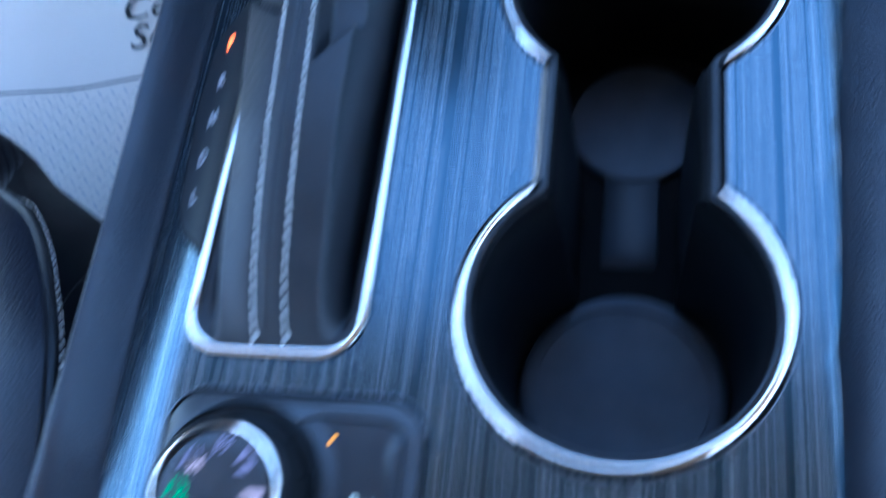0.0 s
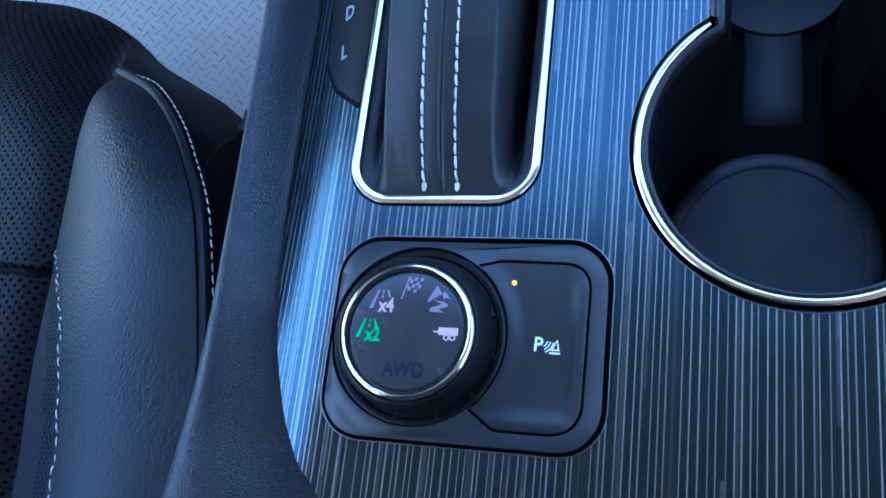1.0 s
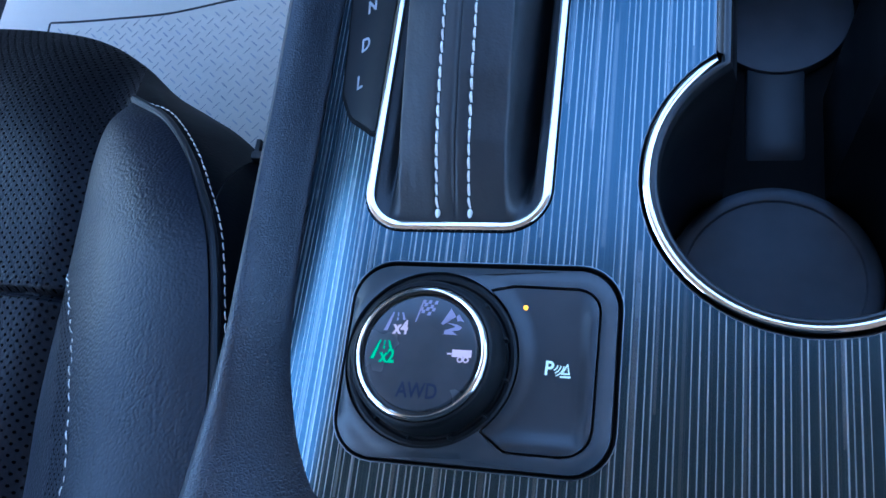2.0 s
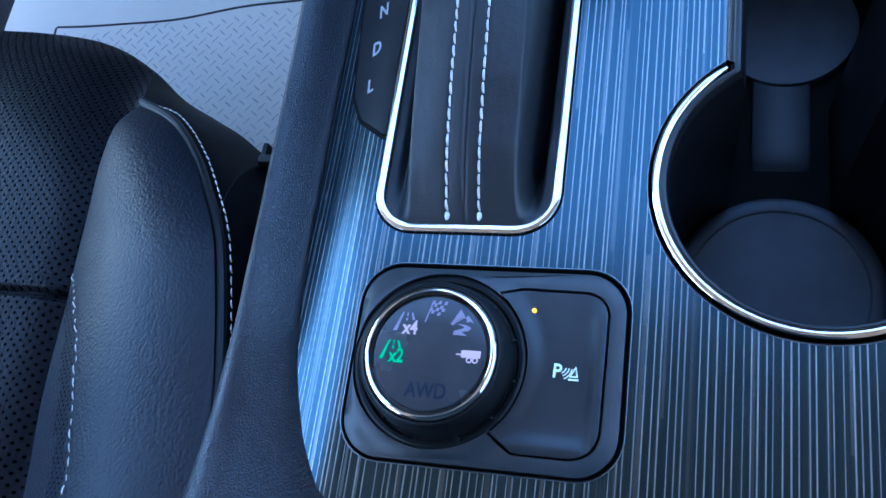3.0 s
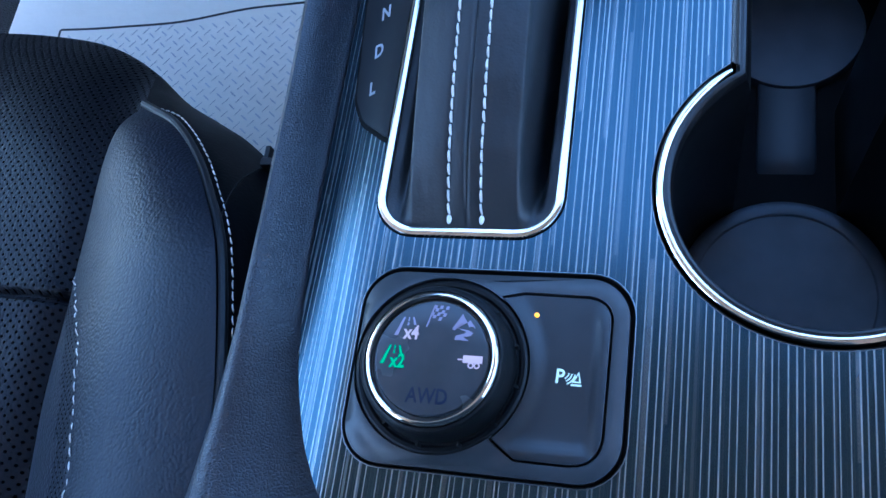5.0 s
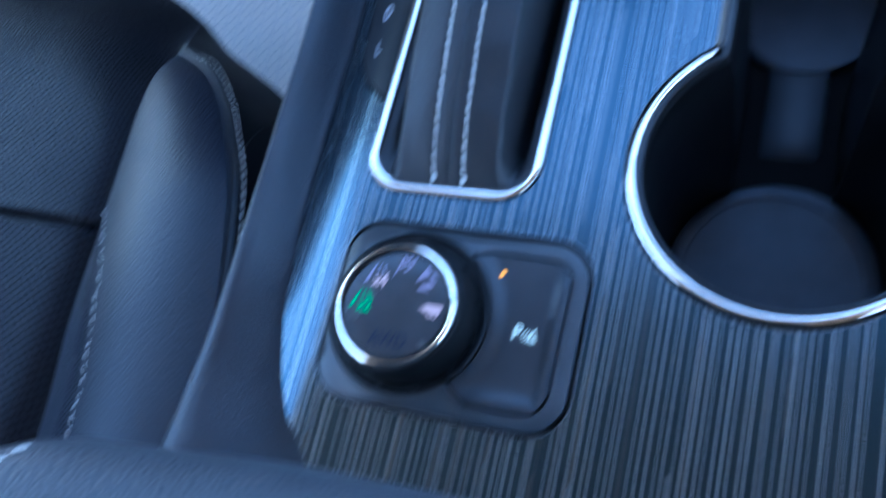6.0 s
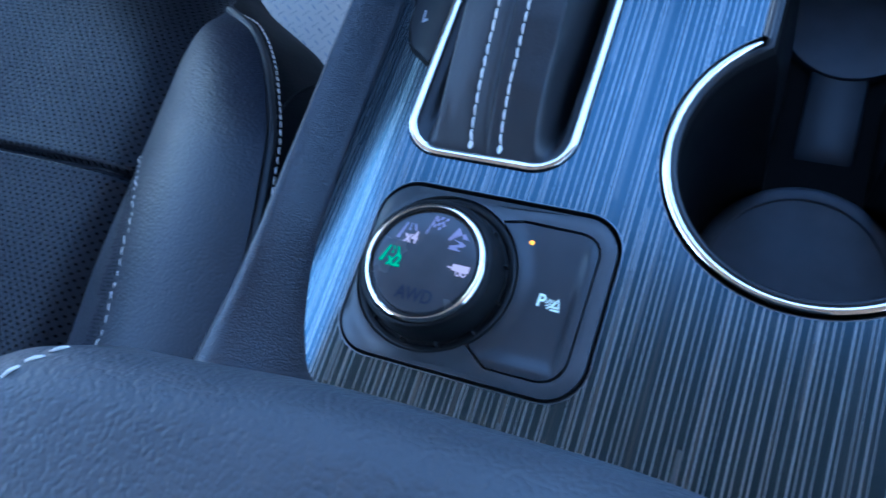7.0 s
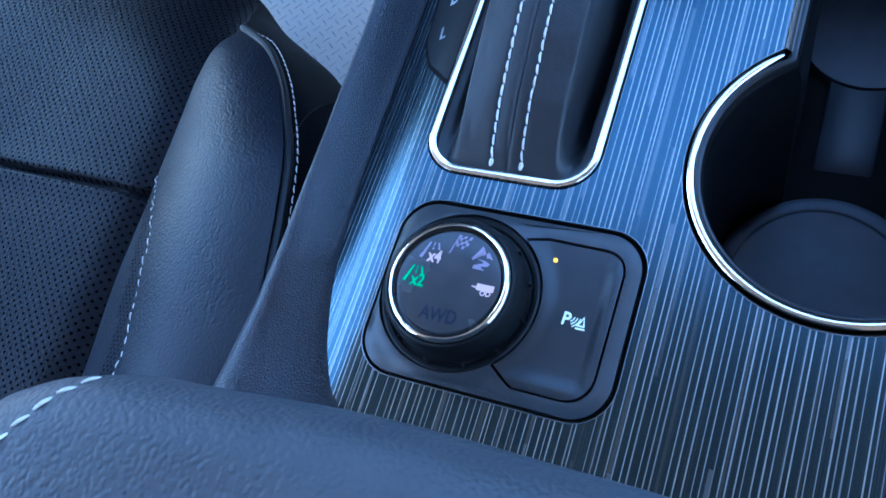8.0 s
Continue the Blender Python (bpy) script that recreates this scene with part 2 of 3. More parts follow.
def sheet(outer, holes=(), height=lambda x, y: 0.0, step=6.0, thick=2.0):
    """A plate with real holes: a triangulated outline, bent by height(x, y), with walls all round."""
    from mathutils.geometry import delaunay_2d_cdt
    verts, edges = [], []
    for loop in (outer, *holes):
        base = len(verts)
        verts += [Vector(p) for p in loop]
        edges += [(base + i, base + (i + 1) % len(loop)) for i in range(len(loop))]
    xs, ys = [p[0] for p in outer], [p[1] for p in outer]
    nx, ny = int((max(xs) - min(xs)) / step), int((max(ys) - min(ys)) / step)
    for i in range(1, nx):
        for j in range(1, ny):
            verts.append(Vector((min(xs) + i * step + (j % 2) * step * 0.4, min(ys) + j * step)))
    vs, _, fs, *_ = delaunay_2d_cdt(verts, edges, [], 0, 1e-4)
    bm = bmesh.new()
    keep = []
    for f in fs:
        c = sum((vs[i] for i in f), Vector((0, 0))) / len(f)
        if inside(c, outer) and not any(inside(c, h) for h in holes):
            keep.append(f)
    used = sorted({i for f in keep for i in f})
    made = {i: bm.verts.new((vs[i].x, vs[i].y, height(vs[i].x, vs[i].y))) for i in used}
    for f in keep:
        bm.faces.new([made[i] for i in f])
    rim = [e for e in bm.edges if e.is_boundary]
    low = {}
    for e in rim:
        for v in e.verts:
            if v not in low:
                low[v] = bm.verts.new(v.co - Vector((0, 0, thick)))
    for e in rim:
        a, b = e.verts
        bm.faces.new((a, b, low[b], low[a]))
    return bm


def loft(rings, closed=True, caps=(False, False)):
    """Quads between rings of equal length of (x, y, z)."""
    bm = bmesh.new()
    rows = [[bm.verts.new(p) for p in r] for r in rings]
    n = len(rows[0])
    for a, b in zip(rows, rows[1:]):
        for i in range(n if closed else n - 1):
            j = (i + 1) % n
            bm.faces.new((a[i], a[j], b[j], b[i]))
    if caps[0]:
        bm.faces.new(rows[0])
    if caps[1]:
        bm.faces.new(rows[-1])
    return bm


def lathe(cx, cy, profile, n=64, cap=True):
    rings = [[(cx + r * math.cos(2 * math.pi * i / n), cy + r * math.sin(2 * math.pi * i / n), z) for i in range(n)] for r, z in profile]
    return loft(rings, True, (False, cap))


def sweep(path, section, closed=False, height=None):
    """A section of (sideways, up) pairs carried along a flat path; sideways points to the path's left."""
    bm = bmesh.new()
    n = len(path)
    rows = []
    for i, p in enumerate(path):
        a = Vector(path[i - 1] if closed or i else path[i])
        b = Vector(path[(i + 1) % n] if closed or i < n - 1 else path[i])
        d = (b - a).normalized()
        s = Vector((-d.y, d.x))
        z = height(p[0], p[1]) if height else 0.0
        rows.append([bm.verts.new((p[0] + s.x * u, p[1] + s.y * u, z + w)) for u, w in section])
    k = len(section)
    for i in range(n if closed else n - 1):
        a, b = rows[i], rows[(i + 1) % n]
        for j in range(k):
            bm.faces.new((a[j], a[(j + 1) % k], b[(j + 1) % k], b[j]))
    if not closed:
        bm.faces.new(rows[0])
        bm.faces.new(rows[-1])
    return bm


def dome(width, rise, foot, n=8):
    """A half-round section, flat below."""
    top = [(width / 2 * math.cos(math.pi * i / n), rise * math.sin(math.pi * i / n) ** 0.8 if 0 < i < n else 0.0) for i in range(n + 1)]
    return top + [(-width / 2, -foot), (width / 2, -foot)]


def block(x0, x1, y0, y1, z0, z1, bevel=0.0):
    b = bmesh.new()
    bmesh.ops.create_cube(b, size=1.0)
    for v in b.verts:
        v.co = Vector(((x0 + x1) / 2 + v.co.x * (x1 - x0), (y0 + y1) / 2 + v.co.y * (y1 - y0), (z0 + z1) / 2 + v.co.z * (z1 - z0)))
    if bevel:
        bmesh.ops.bevel(b, geom=b.edges[:], offset=bevel, segments=3, affect="EDGES", profile=0.6)
    return b


def plates(polys, z=0.0, thick=0.12):
    """Flat outlines as thin slabs in one mesh."""
    bm = bmesh.new()
    for poly in polys:
        top = [bm.verts.new((x, y, z + thick)) for x, y in poly]
        low = [bm.verts.new((x, y, z)) for x, y in poly]
        bm.faces.new(top)
        for i in range(len(poly)):
            bm.faces.new((top[i - 1], top[i], low[i], low[i - 1]))
    bmesh.ops.triangulate(bm, faces=[f for f in bm.faces if len(f.verts) > 4])
    return bm


def lettering(text, x, y, z, size, turn=0.0, squeeze=1.0, bold=0.0, depth=0.06):
    """Words in the built-in font as a mesh, centred on (x, y)."""
    cu = bpy.data.curves.new("text", "FONT")
    cu.body, cu.size, cu.align_x, cu.align_y = text, size, "CENTER", "CENTER"
    cu.extrude, cu.offset, cu.resolution_u = depth, bold, 3
    ob = bpy.data.objects.new("text", cu)
    scene.collection.objects.link(ob)
    bpy.context.view_layer.update()
    me = bpy.data.meshes.new_from_object(ob.evaluated_get(bpy.context.evaluated_depsgraph_get()))
    bm = bmesh.new()
    bm.from_mesh(me)
    bpy.data.objects.remove(ob)
    bpy.data.meshes.remove(me)
    bpy.data.curves.remove(cu)
    bm.transform(Matrix.Translation((x, y, z)) @ Matrix.Rotation(radians(turn), 4, "Z") @ Matrix.Diagonal((squeeze, 1, 1, 1)))
    return bm


def smooth_line(points, n):
    """Catmull-Rom points through the given ones, n for each span."""
    P = [Vector(p) for p in points]
    P = [2 * P[0] - P[1], *P, 2 * P[-1] - P[-2]]
    out = []
    for i in range(1, len(P) - 2):
        for j in range(n):
            t = j / n
            a, b, c, d = P[i - 1:i + 3]
            out.append(0.5 * ((2 * b) + (c - a) * t + (2 * a - 5 * b + 4 * c - d) * t * t + (3 * b - a - 3 * c + d) * t ** 3))
    out.append(P[-2])
    return out


def interp(x, table):
    """Straight interpolation in a table of (x, value)."""
    if x <= table[0][0]:
        return table[0][1]
    for (a, p), (b, q) in zip(table, table[1:]):
        if x <= b:
            return p + (q - p) * (x - a) / (b - a)
    return table[-1][1]


def ease(a, b, x):
    """A smooth step from 0 at a to 1 at b."""
    t = min(1.0, max(0.0, (x - a) / (b - a)))
    return t * t * (3 - 2 * t)


def stitch_mesh(length, width):
    """One thread stitch along y, plump in the middle, dipping at both ends."""
    rings = []
    for i in range(6):
        t = i / 5
        w = width * (0.45 + 0.55 * math.sin(math.pi * (0.12 + 0.76 * t)))
        z = width * 0.55 * math.sin(math.pi * t) - width * 0.25
        rings.append([(w / 2 * math.cos(2 * math.pi * k / 6), (t - 0.5) * length, z + w * 0.4 * math.sin(2 * math.pi * k / 6)) for k in range(6)])
    bm = loft(rings, True, (True, True))
    for v in bm.verts:
        v.co *= MM
    bmesh.ops.recalc_face_normals(bm, faces=bm.faces)
    me = bpy.data.meshes.new("stitch")
    bm.to_mesh(me)
    bm.free()
    me.polygons.foreach_set("use_smooth", [True] * len(me.polygons))
    return me


def sew(line, pitch, mesh, parent, lift=0.2, slant=0.0, start=0.0, end=0.0):
    """Stitches set one by one along a line of points (mm)."""
    seg = [(b - a).length for a, b in zip(line, line[1:])]
    total = sum(seg)
    s = start + pitch / 2
    while s < total - end:
        d, i = s, 0
        while d > seg[i]:
            d -= seg[i]
            i += 1
        p = line[i].lerp(line[i + 1], d / seg[i])
        q = (line[i + 1] - line[i]).normalized()
        side = q.cross(Vector((0, 0, 1))).normalized()
        up = side.cross(q)
        rot = Matrix((side, q, up)).transposed().to_4x4() @ Matrix.Rotation(radians(slant + random.uniform(-4, 4)), 4, "Z")
        ob = new("stitch", mesh)
        ob.parent = parent
        ob.matrix_parent_inverse = parent.matrix_world.inverted()
        ob.matrix_basis = Matrix.Translation((p + up * lift) * MM) @ rot @ Matrix.Diagonal((random.uniform(0.88, 1.1), random.uniform(0.94, 1.05), 1, 1))
        s += pitch


STITCH = stitch_mesh(3.5, 0.88)
STITCH.materials.append(M_THREAD)
STITCH_SEAT = stitch_mesh(3.5, 0.72)
STITCH_SEAT.materials.append(M_THREAD)
STITCH_ARM = stitch_mesh(3.7, 0.85)
STITCH_ARM.materials.append(M_THREAD)

# ---- the cabin: floor, unseen doors, roof and dashboard as plain light-shaping walls with open windows ----
floor = tagged(part("floor", block(-850, 950, -1400, 1300, -320, -282), M_CARPET, smooth=False), "black carpeted car floor", "floor", kind="structure")
tagged(part("wall_left", block(-850, -800, -1400, 100, -282, 170), M_TRIM, smooth=False), "dark lower door panels of the cabin", "wall", kind="structure")
# Unseen sill, added to stop low outside glare from reaching the seat nose.
tagged(part("wall_left", block(-850, -800, 102, 798, -282, -180), M_TRIM, smooth=False), "unseen dark sill that cuts low light from the open front door", "wall", kind="structure")
tagged(part("wall_left", block(-850, -800, 800, 1300, -282, 210), M_TRIM, smooth=False), "dark cabin side ahead of the door gap", "wall", kind="structure")
tagged(part("wall_right", block(900, 950, -1400, 1300, -282, 170), M_TAN, smooth=False), "tan lower door panels of the cabin", "wall", kind="structure")
for nm, x0, x1 in (("wall_left", -850, -800), ("wall_right", 900, 950)):
    tagged(part(nm, block(x0, x1, -1400, -1000, 170, 700), M_TRIM, smooth=False), "dark rear pillar of the cabin", "wall", kind="structure")
# Unseen front pillars, added so that the panel mirrors something dark.
for nm, x0, x1 in (("wall_left", -850, -800), ("wall_right", 900, 950)):
    pillar = loft([[(x, y, z) for y, z in ((640, 172), (360, 700), (470, 700), (1000, 212), (998, 172))] for x in (x0, x1)], True, (True, True))
    tagged(part(nm, pillar, M_TRIM, smooth=False), "unseen dark raked front pillar that darkens the panel's reflection", "wall", kind="structure")
# Unseen block, added to keep windscreen light off the seat's front edge.
tagged(part("wall_front", block(-600, -165, 250, 482, 70, 310, 30), M_TRIM), "unseen plain dark block, like an instrument hood, that shades the seat front", "wall", kind="structure")
# Solid rear is made up: it shuts out the sun from behind.
tagged(part("wall_rear", block(-850, 950, -1450, -1402, -320, 750), M_TRIM, smooth=False), "unseen dark rear wall that keeps the sun out of the cabin", "wall", kind="structure")
tagged(part("wall_front", block(-850, 950, 480, 1300, -280, 262, 20), M_TRIM), "plain dark dashboard wall", "wall", kind="structure")
# Unseen roof, placed so its front edge bounds the sky mirrored in the panel.
tagged(part("ceiling", block(-850, 950, -1450, 270, 702, 740), M_LINER, smooth=False), "unseen pale beige fabric headliner that warms the panel's reflections", "ceiling", kind="structure")

# Unseen reflector: ground that throws sunlight in through the door and windows.
tagged(part("ground", block(-60000, 60000, -60000, 60000, -900, -820), plastic("bounce_ground", (0.21, 0.21, 0.215), 0.85, 40.0, 0.004), smooth=False), "unseen plain ground, added to bounce sunlight into the car", "ground", kind="structure")

# ---- centre console ----
CUP_A, CUP_B = (90.3, 32.7), (94.0, 150.0)
NECK_L, NECK_R = 64.0, 119.5


def keyhole(ra, rb, nl, nr, na=48, nn=6):
    """The joined outline of the two cups and the neck between them, anticlockwise."""
    a0 = math.degrees(math.acos((nr - CUP_A[0]) / ra))
    a1 = math.degrees(math.acos((nl - CUP_A[0]) / ra))
    b0 = math.degrees(math.acos((nr - CUP_B[0]) / rb))
    b1 = math.degrees(math.acos((nl - CUP_B[0]) / rb))
    lower = arc(*CUP_A, ra, a1, 360 + a0, na)
    upper = arc(*CUP_B, rb, -b0, 360 - b1, na)
    right = [(nr, lower[-1][1] + (upper[0][1] - lower[-1][1]) * i / nn) for i in range(1, nn)]
    left = [(nl, upper[-1][1] + (lower[0][1] - upper[-1][1]) * i / nn) for i in range(1, nn)]
    return lower + right + upper + left


def panel_z(x, y):
    """The panel is flat; its long left flank slopes away, the right edge rolls off."""
    slope = interp(y, [(-110, 0.25), (-50, 0.36), (0, 0.45), (45, 0.53), (300, 0.53)])
    left = 1.6 * math.log1p(math.exp(min(30.0, (-42.5 - x) / 1.6)))
    right = max(0.0, (x - 138.0) / 13.0)
    return -slope * left - 3.0 * right ** 2


panel_left = smooth_line([(-67, 300, 0), (-67.4, 100, 0), (-67.4, 50, 0), (-66.8, 30, 0), (-64.6, -0.5, 0), (-60.6, -27, 0), (-53.4, -48, 0), (-48.2, -58, 0), (-43.2, -65.5, 0), (-38, -70.5, 0), (-22, -92, 0)], 6)
panel_outline = [(p.x, p.y) for p in panel_left] + [(-10, -110), (140, -110), (143, -60), (146.5, 20), (150.5, 90), (156, 160), (160, 300)]
panel_edge = [(p.y, p.x) for p in reversed(panel_left)]
trim_hole = box2d(-41.6, 18.7, 13.0, 272, 14.2)
bezel_hole = box2d(-40.0, 41.0, -56.2, 3.5, 12.8)
cup_hole = keyhole(47.5, 47.5, NECK_L - 0.4, NECK_R + 0.4)

console = thing("center_console", "black centre console with a dark pinstriped metal-look top panel", "console", (45, 0, -250))
part("trim_panel", sheet(panel_outline, (trim_hole, bezel_hole, cup_hole), panel_z, 5.0, 3.0), M_STRIPE, console, "dark metal-look panel with fine pale pinstripes", sharp=50)
for loop in (bezel_hole, cup_hole):
    part("cut_edge", sweep(loop, [(0.10, -2.0), (0.10, -0.02), (0.04, 0.06), (-0.10, 0.06), (-0.22, -0.02), (-0.24, -2.0)], closed=True, height=panel_z), M_EDGE, console, "thin bare metal edge of the panel's cut-outs")
for loop in (trim_hole, bezel_hole, cup_hole):
    part("cut_liner", sweep(loop, [(0.14, -5.0), (0.14, -0.14), (0.34, -0.14), (0.34, -5.0)], closed=True, height=panel_z), M_VOID, console, "black liner inside the panel's cut-outs")
part("core", block(-34, 136, -340, 300, -250, -112, 4), M_VOID, console)


def side_bolster(sign):
    """The padded vinyl flank beside the panel, rolling over and down to the floor."""
    rings = []
    for i in range(61):
        y = -200 + i * 8.2
        if sign < 0:
            inner = interp(y, panel_edge) - 0.8
            outer = interp(y, [(-200, -108), (-110, -99), (-85, -93), (-66, -89.5), (-45, -86.5), (-20, -85.2), (20, -84.8), (60, -85.2), (110, -86.8), (157, -87.8), (200, -87), (300, -84)])
            low = interp(y, [(-80, -20.0), (-50, -17.0), (-10, -13.5), (30, -14.0), (60, -14.8), (300, -14.8)])
            lean = ease(-5, -62, y)
        else:
            inner = interp(y, [(-200, 141), (-60, 143.5), (20, 147.2), (90, 151.2), (160, 156.5), (300, 160.8)])
            outer = inner + 24
            low, lean = -9.5, 0.0
        w = abs(outer - inner)
        over = [(0.0, low - 7.0), (0.0, low), (0.09, low * 0.92), (0.22, low * 0.72), (0.36, low * 0.44), (0.50, low * 0.18), (0.62, low * 0.03), (0.72, 0.3), (0.84, -1.6), (0.94, -5.2), (1.0, -11.0), (1.05, -22.0)]
        ramp = [(0.0, low - 7.0), (0.0, low), (0.12, low * 0.97), (0.30, low * 0.84), (0.48, low * 0.64), (0.64, low * 0.44), (0.76, low * 0.33), (0.85, low * 0.28), (0.92, low * 0.29), (0.98, low * 0.40), (1.02, low * 0.68), (1.05, -22.0)]
        prof = [(p[0] + (q[0] - p[0]) * lean, p[1] + (q[1] - p[1]) * lean) for p, q in zip(over, ramp)] + [(1.08, -60.0), (1.08, -250.0)]
        rings.append([(inner + sign * w * u, y, z) for u, z in prof])
    return loft(rings, closed=False)


part("side_padding", side_bolster(-1), M_SIDE, console, "black grained vinyl side padding", sharp=60)
part("side_padding", side_bolster(1), M_SIDE, console, "black grained vinyl side padding", sharp=60)

# ---- cup holder ----
cups = thing("cup_holder", "double cup holder with black wells and a bright chrome rim", "cup holder", (90, 90, -108))
levels = [(44.6, 65.4, 118.6, -2.4), (43.0, 67.6, 115.6, -2.6), (42.2, 69.2, 112.4, -6.0), (42.0, 70.5, 111.2, -14.0), (41.0, 71.0, 110.5, -70.0), (40.2, 71.5, 110.0, -107.0)]


def rake(p, z):
    """The wells lean a little against the panel."""
    return (p[0] + 0.040 * z, p[1] - 0.031 * z, z)


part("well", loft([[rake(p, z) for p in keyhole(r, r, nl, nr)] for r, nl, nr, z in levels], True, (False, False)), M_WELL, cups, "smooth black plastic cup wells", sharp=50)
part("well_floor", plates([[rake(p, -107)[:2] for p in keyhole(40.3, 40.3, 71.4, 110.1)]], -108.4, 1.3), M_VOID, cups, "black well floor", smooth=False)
part("well_lip", sweep(keyhole(43.0, 43.0, NECK_L + 3.2, NECK_R - 3.2), [(-1.3, -4.0), (-1.3, -0.7), (-0.9, -0.15), (0.0, 0.05), (0.7, -0.25), (1.15, -1.1), (1.3, -4.0)], closed=True), M_LIP, cups, "satin black rounded lip of the wells")
FA, FB = rake(CUP_A, -105), (89.0, 155.0)
part("floor_pad", lathe(FA[0], FA[1], [(39.6, -107), (39.4, -105.6), (38.6, -104.8), (37.0, -104.4), (33.9, -104.3), (33.4, -104.5), (33.0, -105.0), (32.2, -105.2), (15, -105.2), (0.5, -105.2)], 72), M_CUPMAT, cups, "dark rubber disc with a raised border")
part("floor_pad", lathe(*FB, [(29.0, -107), (29.0, -103.4), (28.4, -102.4), (26, -102.0), (12, -102), (0.5, -102)], 64), M_CUPMAT, cups, "dark rubber disc")
ramp_rings = []
for y, z in ((130, -103.6), (118, -104.0), (104, -104.5), (98, -104.8), (94, -105.3), (90.5, -106.0), (88.2, -107.1)):
    ramp_rings.append([(75.5, y, z - 2.5), (75.9, y, z - 0.6), (76.8, y, z), (97.4, y, z), (98.4, y, z - 0.6), (98.8, y, z - 2.5)])
part("floor_strip", loft(ramp_rings, closed=False), M_STRIP, cups, "dark rubber strip between the discs")

ring_sec = [(1.3, -2.5), (1.3, -0.1), (1.15, 0.45), (0.65, 0.85), (0.0, 1.0), (-0.65, 0.85), (-1.15, 0.4), (-1.35, -0.3), (-1.4, -2.5)]
for centre, a0, a1 in ((CUP_A, 180 - 54.5, 360 + 52.0), (CUP_B, -55.5, 180 + 50.5)):
    path = arc(centre[0], centre[1] + 0.4, 45.1, a0, a1, 90)
    bm = bmesh.new()
    rows = []
    for i, p in enumerate(path):
        d = (Vector(p) - Vector(centre)).normalized()
        k = min(1.0, 0.35 + min(i, 90 - i) / 5.0)
        rows.append([bm.verts.new((p[0] + d.x * u * k, p[1] + d.y * u * k, w * k)) for u, w in ring_sec])
    for a, b in zip(rows, rows[1:]):
        for j in range(len(ring_sec)):
            bm.faces.new((a[j], a[j - 1], b[j - 1], b[j]))
    bm.faces.new(rows[0])
    bm.faces.new(rows[-1])
    part("chrome_rim", bm, M_CHROME, cups, "polished chrome rim")
# Right strip is chrome too; its dark reflection is put into the colour.
for x, y0, y1, s, mt, word in ((NECK_L + 0.7, 72.5, 113.0, 1, M_CHROME, "slim chrome strip along the neck"), (NECK_R - 0.7, 71.0, 110.0, -1, M_DARK_CHROME, "slim gloss black strip along the neck")):
    sec = [(-0.9, -2.5), (-0.9, -0.3), (-0.6, -0.05), (1.1, -1.55), (1.3, -3.0)]
    part("neck_strip", sweep([(x, y0 + (y1 - y0) * i / 8) for i in range(9)], [(-u * s, w) for u, w in sec]), mt, cups, word)

# ---- gear shifter: chrome surround, leather boot, range indicator ----
shifter = thing("gear_shifter", "gear shifter with a stitched black leather boot in a chrome surround", "gear shifter", (-11, 90, 0))
surround = box2d(-39.6, 16.7, 15.0, 268, 12.5, 12)
surround_sec = [(-1.45, -3.0), (-1.45, 0.3), (-1.2, 0.75), (-0.5, 0.98), (0.5, 0.98), (1.15, 0.72), (1.4, 0.2), (1.4, -3.0)]
part("chrome_surround", sweep(surround, surround_sec, closed=True), M_CHROME, shifter, "polished chrome surround")


def boot_z(x, y):
    """The boot rises towards the lever as a broad pleat with a fold on each side."""
    h = interp(y, [(15, -2.0), (18, -0.6), (22, 3.0), (28, 6.5), (38, 11.0), (60, 17.0), (83, 21.5), (126, 27.0), (170, 37.0), (280, 62.0)])
    spread = interp(y, [(15, 0.0), (85, 2.0), (130, 8.5), (200, 12.0)])
    left = ease(-33.4 - spread * 0.6, -28.4 - spread * 0.6, x) ** 0.8
    right = 1 - ease(4.4 + spread * 0.3, 9.4 + spread * 0.3, x)
    crown = 1.0 - (0.22 if x < -11 else 0.12) * ((x + 11) / 20.0) ** 2
    seam = 1.2 * math.exp(-((x + 10.8) / 0.42) ** 2) - 0.25 * math.exp(-((x + 12.4) / 1.6) ** 2)
    groove = 0.35 * (math.exp(-((x + 16.4) / 0.9) ** 2) + math.exp(-((x + 6.2) / 0.9) ** 2))
    ends = ease(14.5, 30, y)
    depth = 16.0 * ease(20, 50, y)
    side_l = -1.5 - 0.4 * max(0.0, x + 38.5) - depth * 0.14 * ease(-36.0, -33.0, x)
    flank = interp(y, [(25, 12.2), (60, 12.6), (150, 13.6)])
    side_r = -0.8 - 0.25 * max(0.0, 15.6 - x) - depth * ease(flank, flank - 2.2, x)
    base = (side_l if x < -11 else side_r) * ends + (1 - ends) * -1.2
    wrinkle = 0.28 * noise.noise(Vector((x * 0.13, y * 0.07, 3.0))) + 0.12 * noise.noise(Vector((x * 0.45, y * 0.35, 8.0)))
    fold_l = ease(-16.8, -19.4, x) * ease(0, 4, y - 117.5 - (-14.8 - x) * 0.74)
    fold_r = ease(-5.4, -2.4, x) * ease(0, 4, y - 107.0 - (x + 0.6) * 1.32)
    k = min(left, right)
    return base + (h - base) * k * crown - (seam + groove) * ends + wrinkle * ends - 8.0 * max(fold_l, fold_r) * k


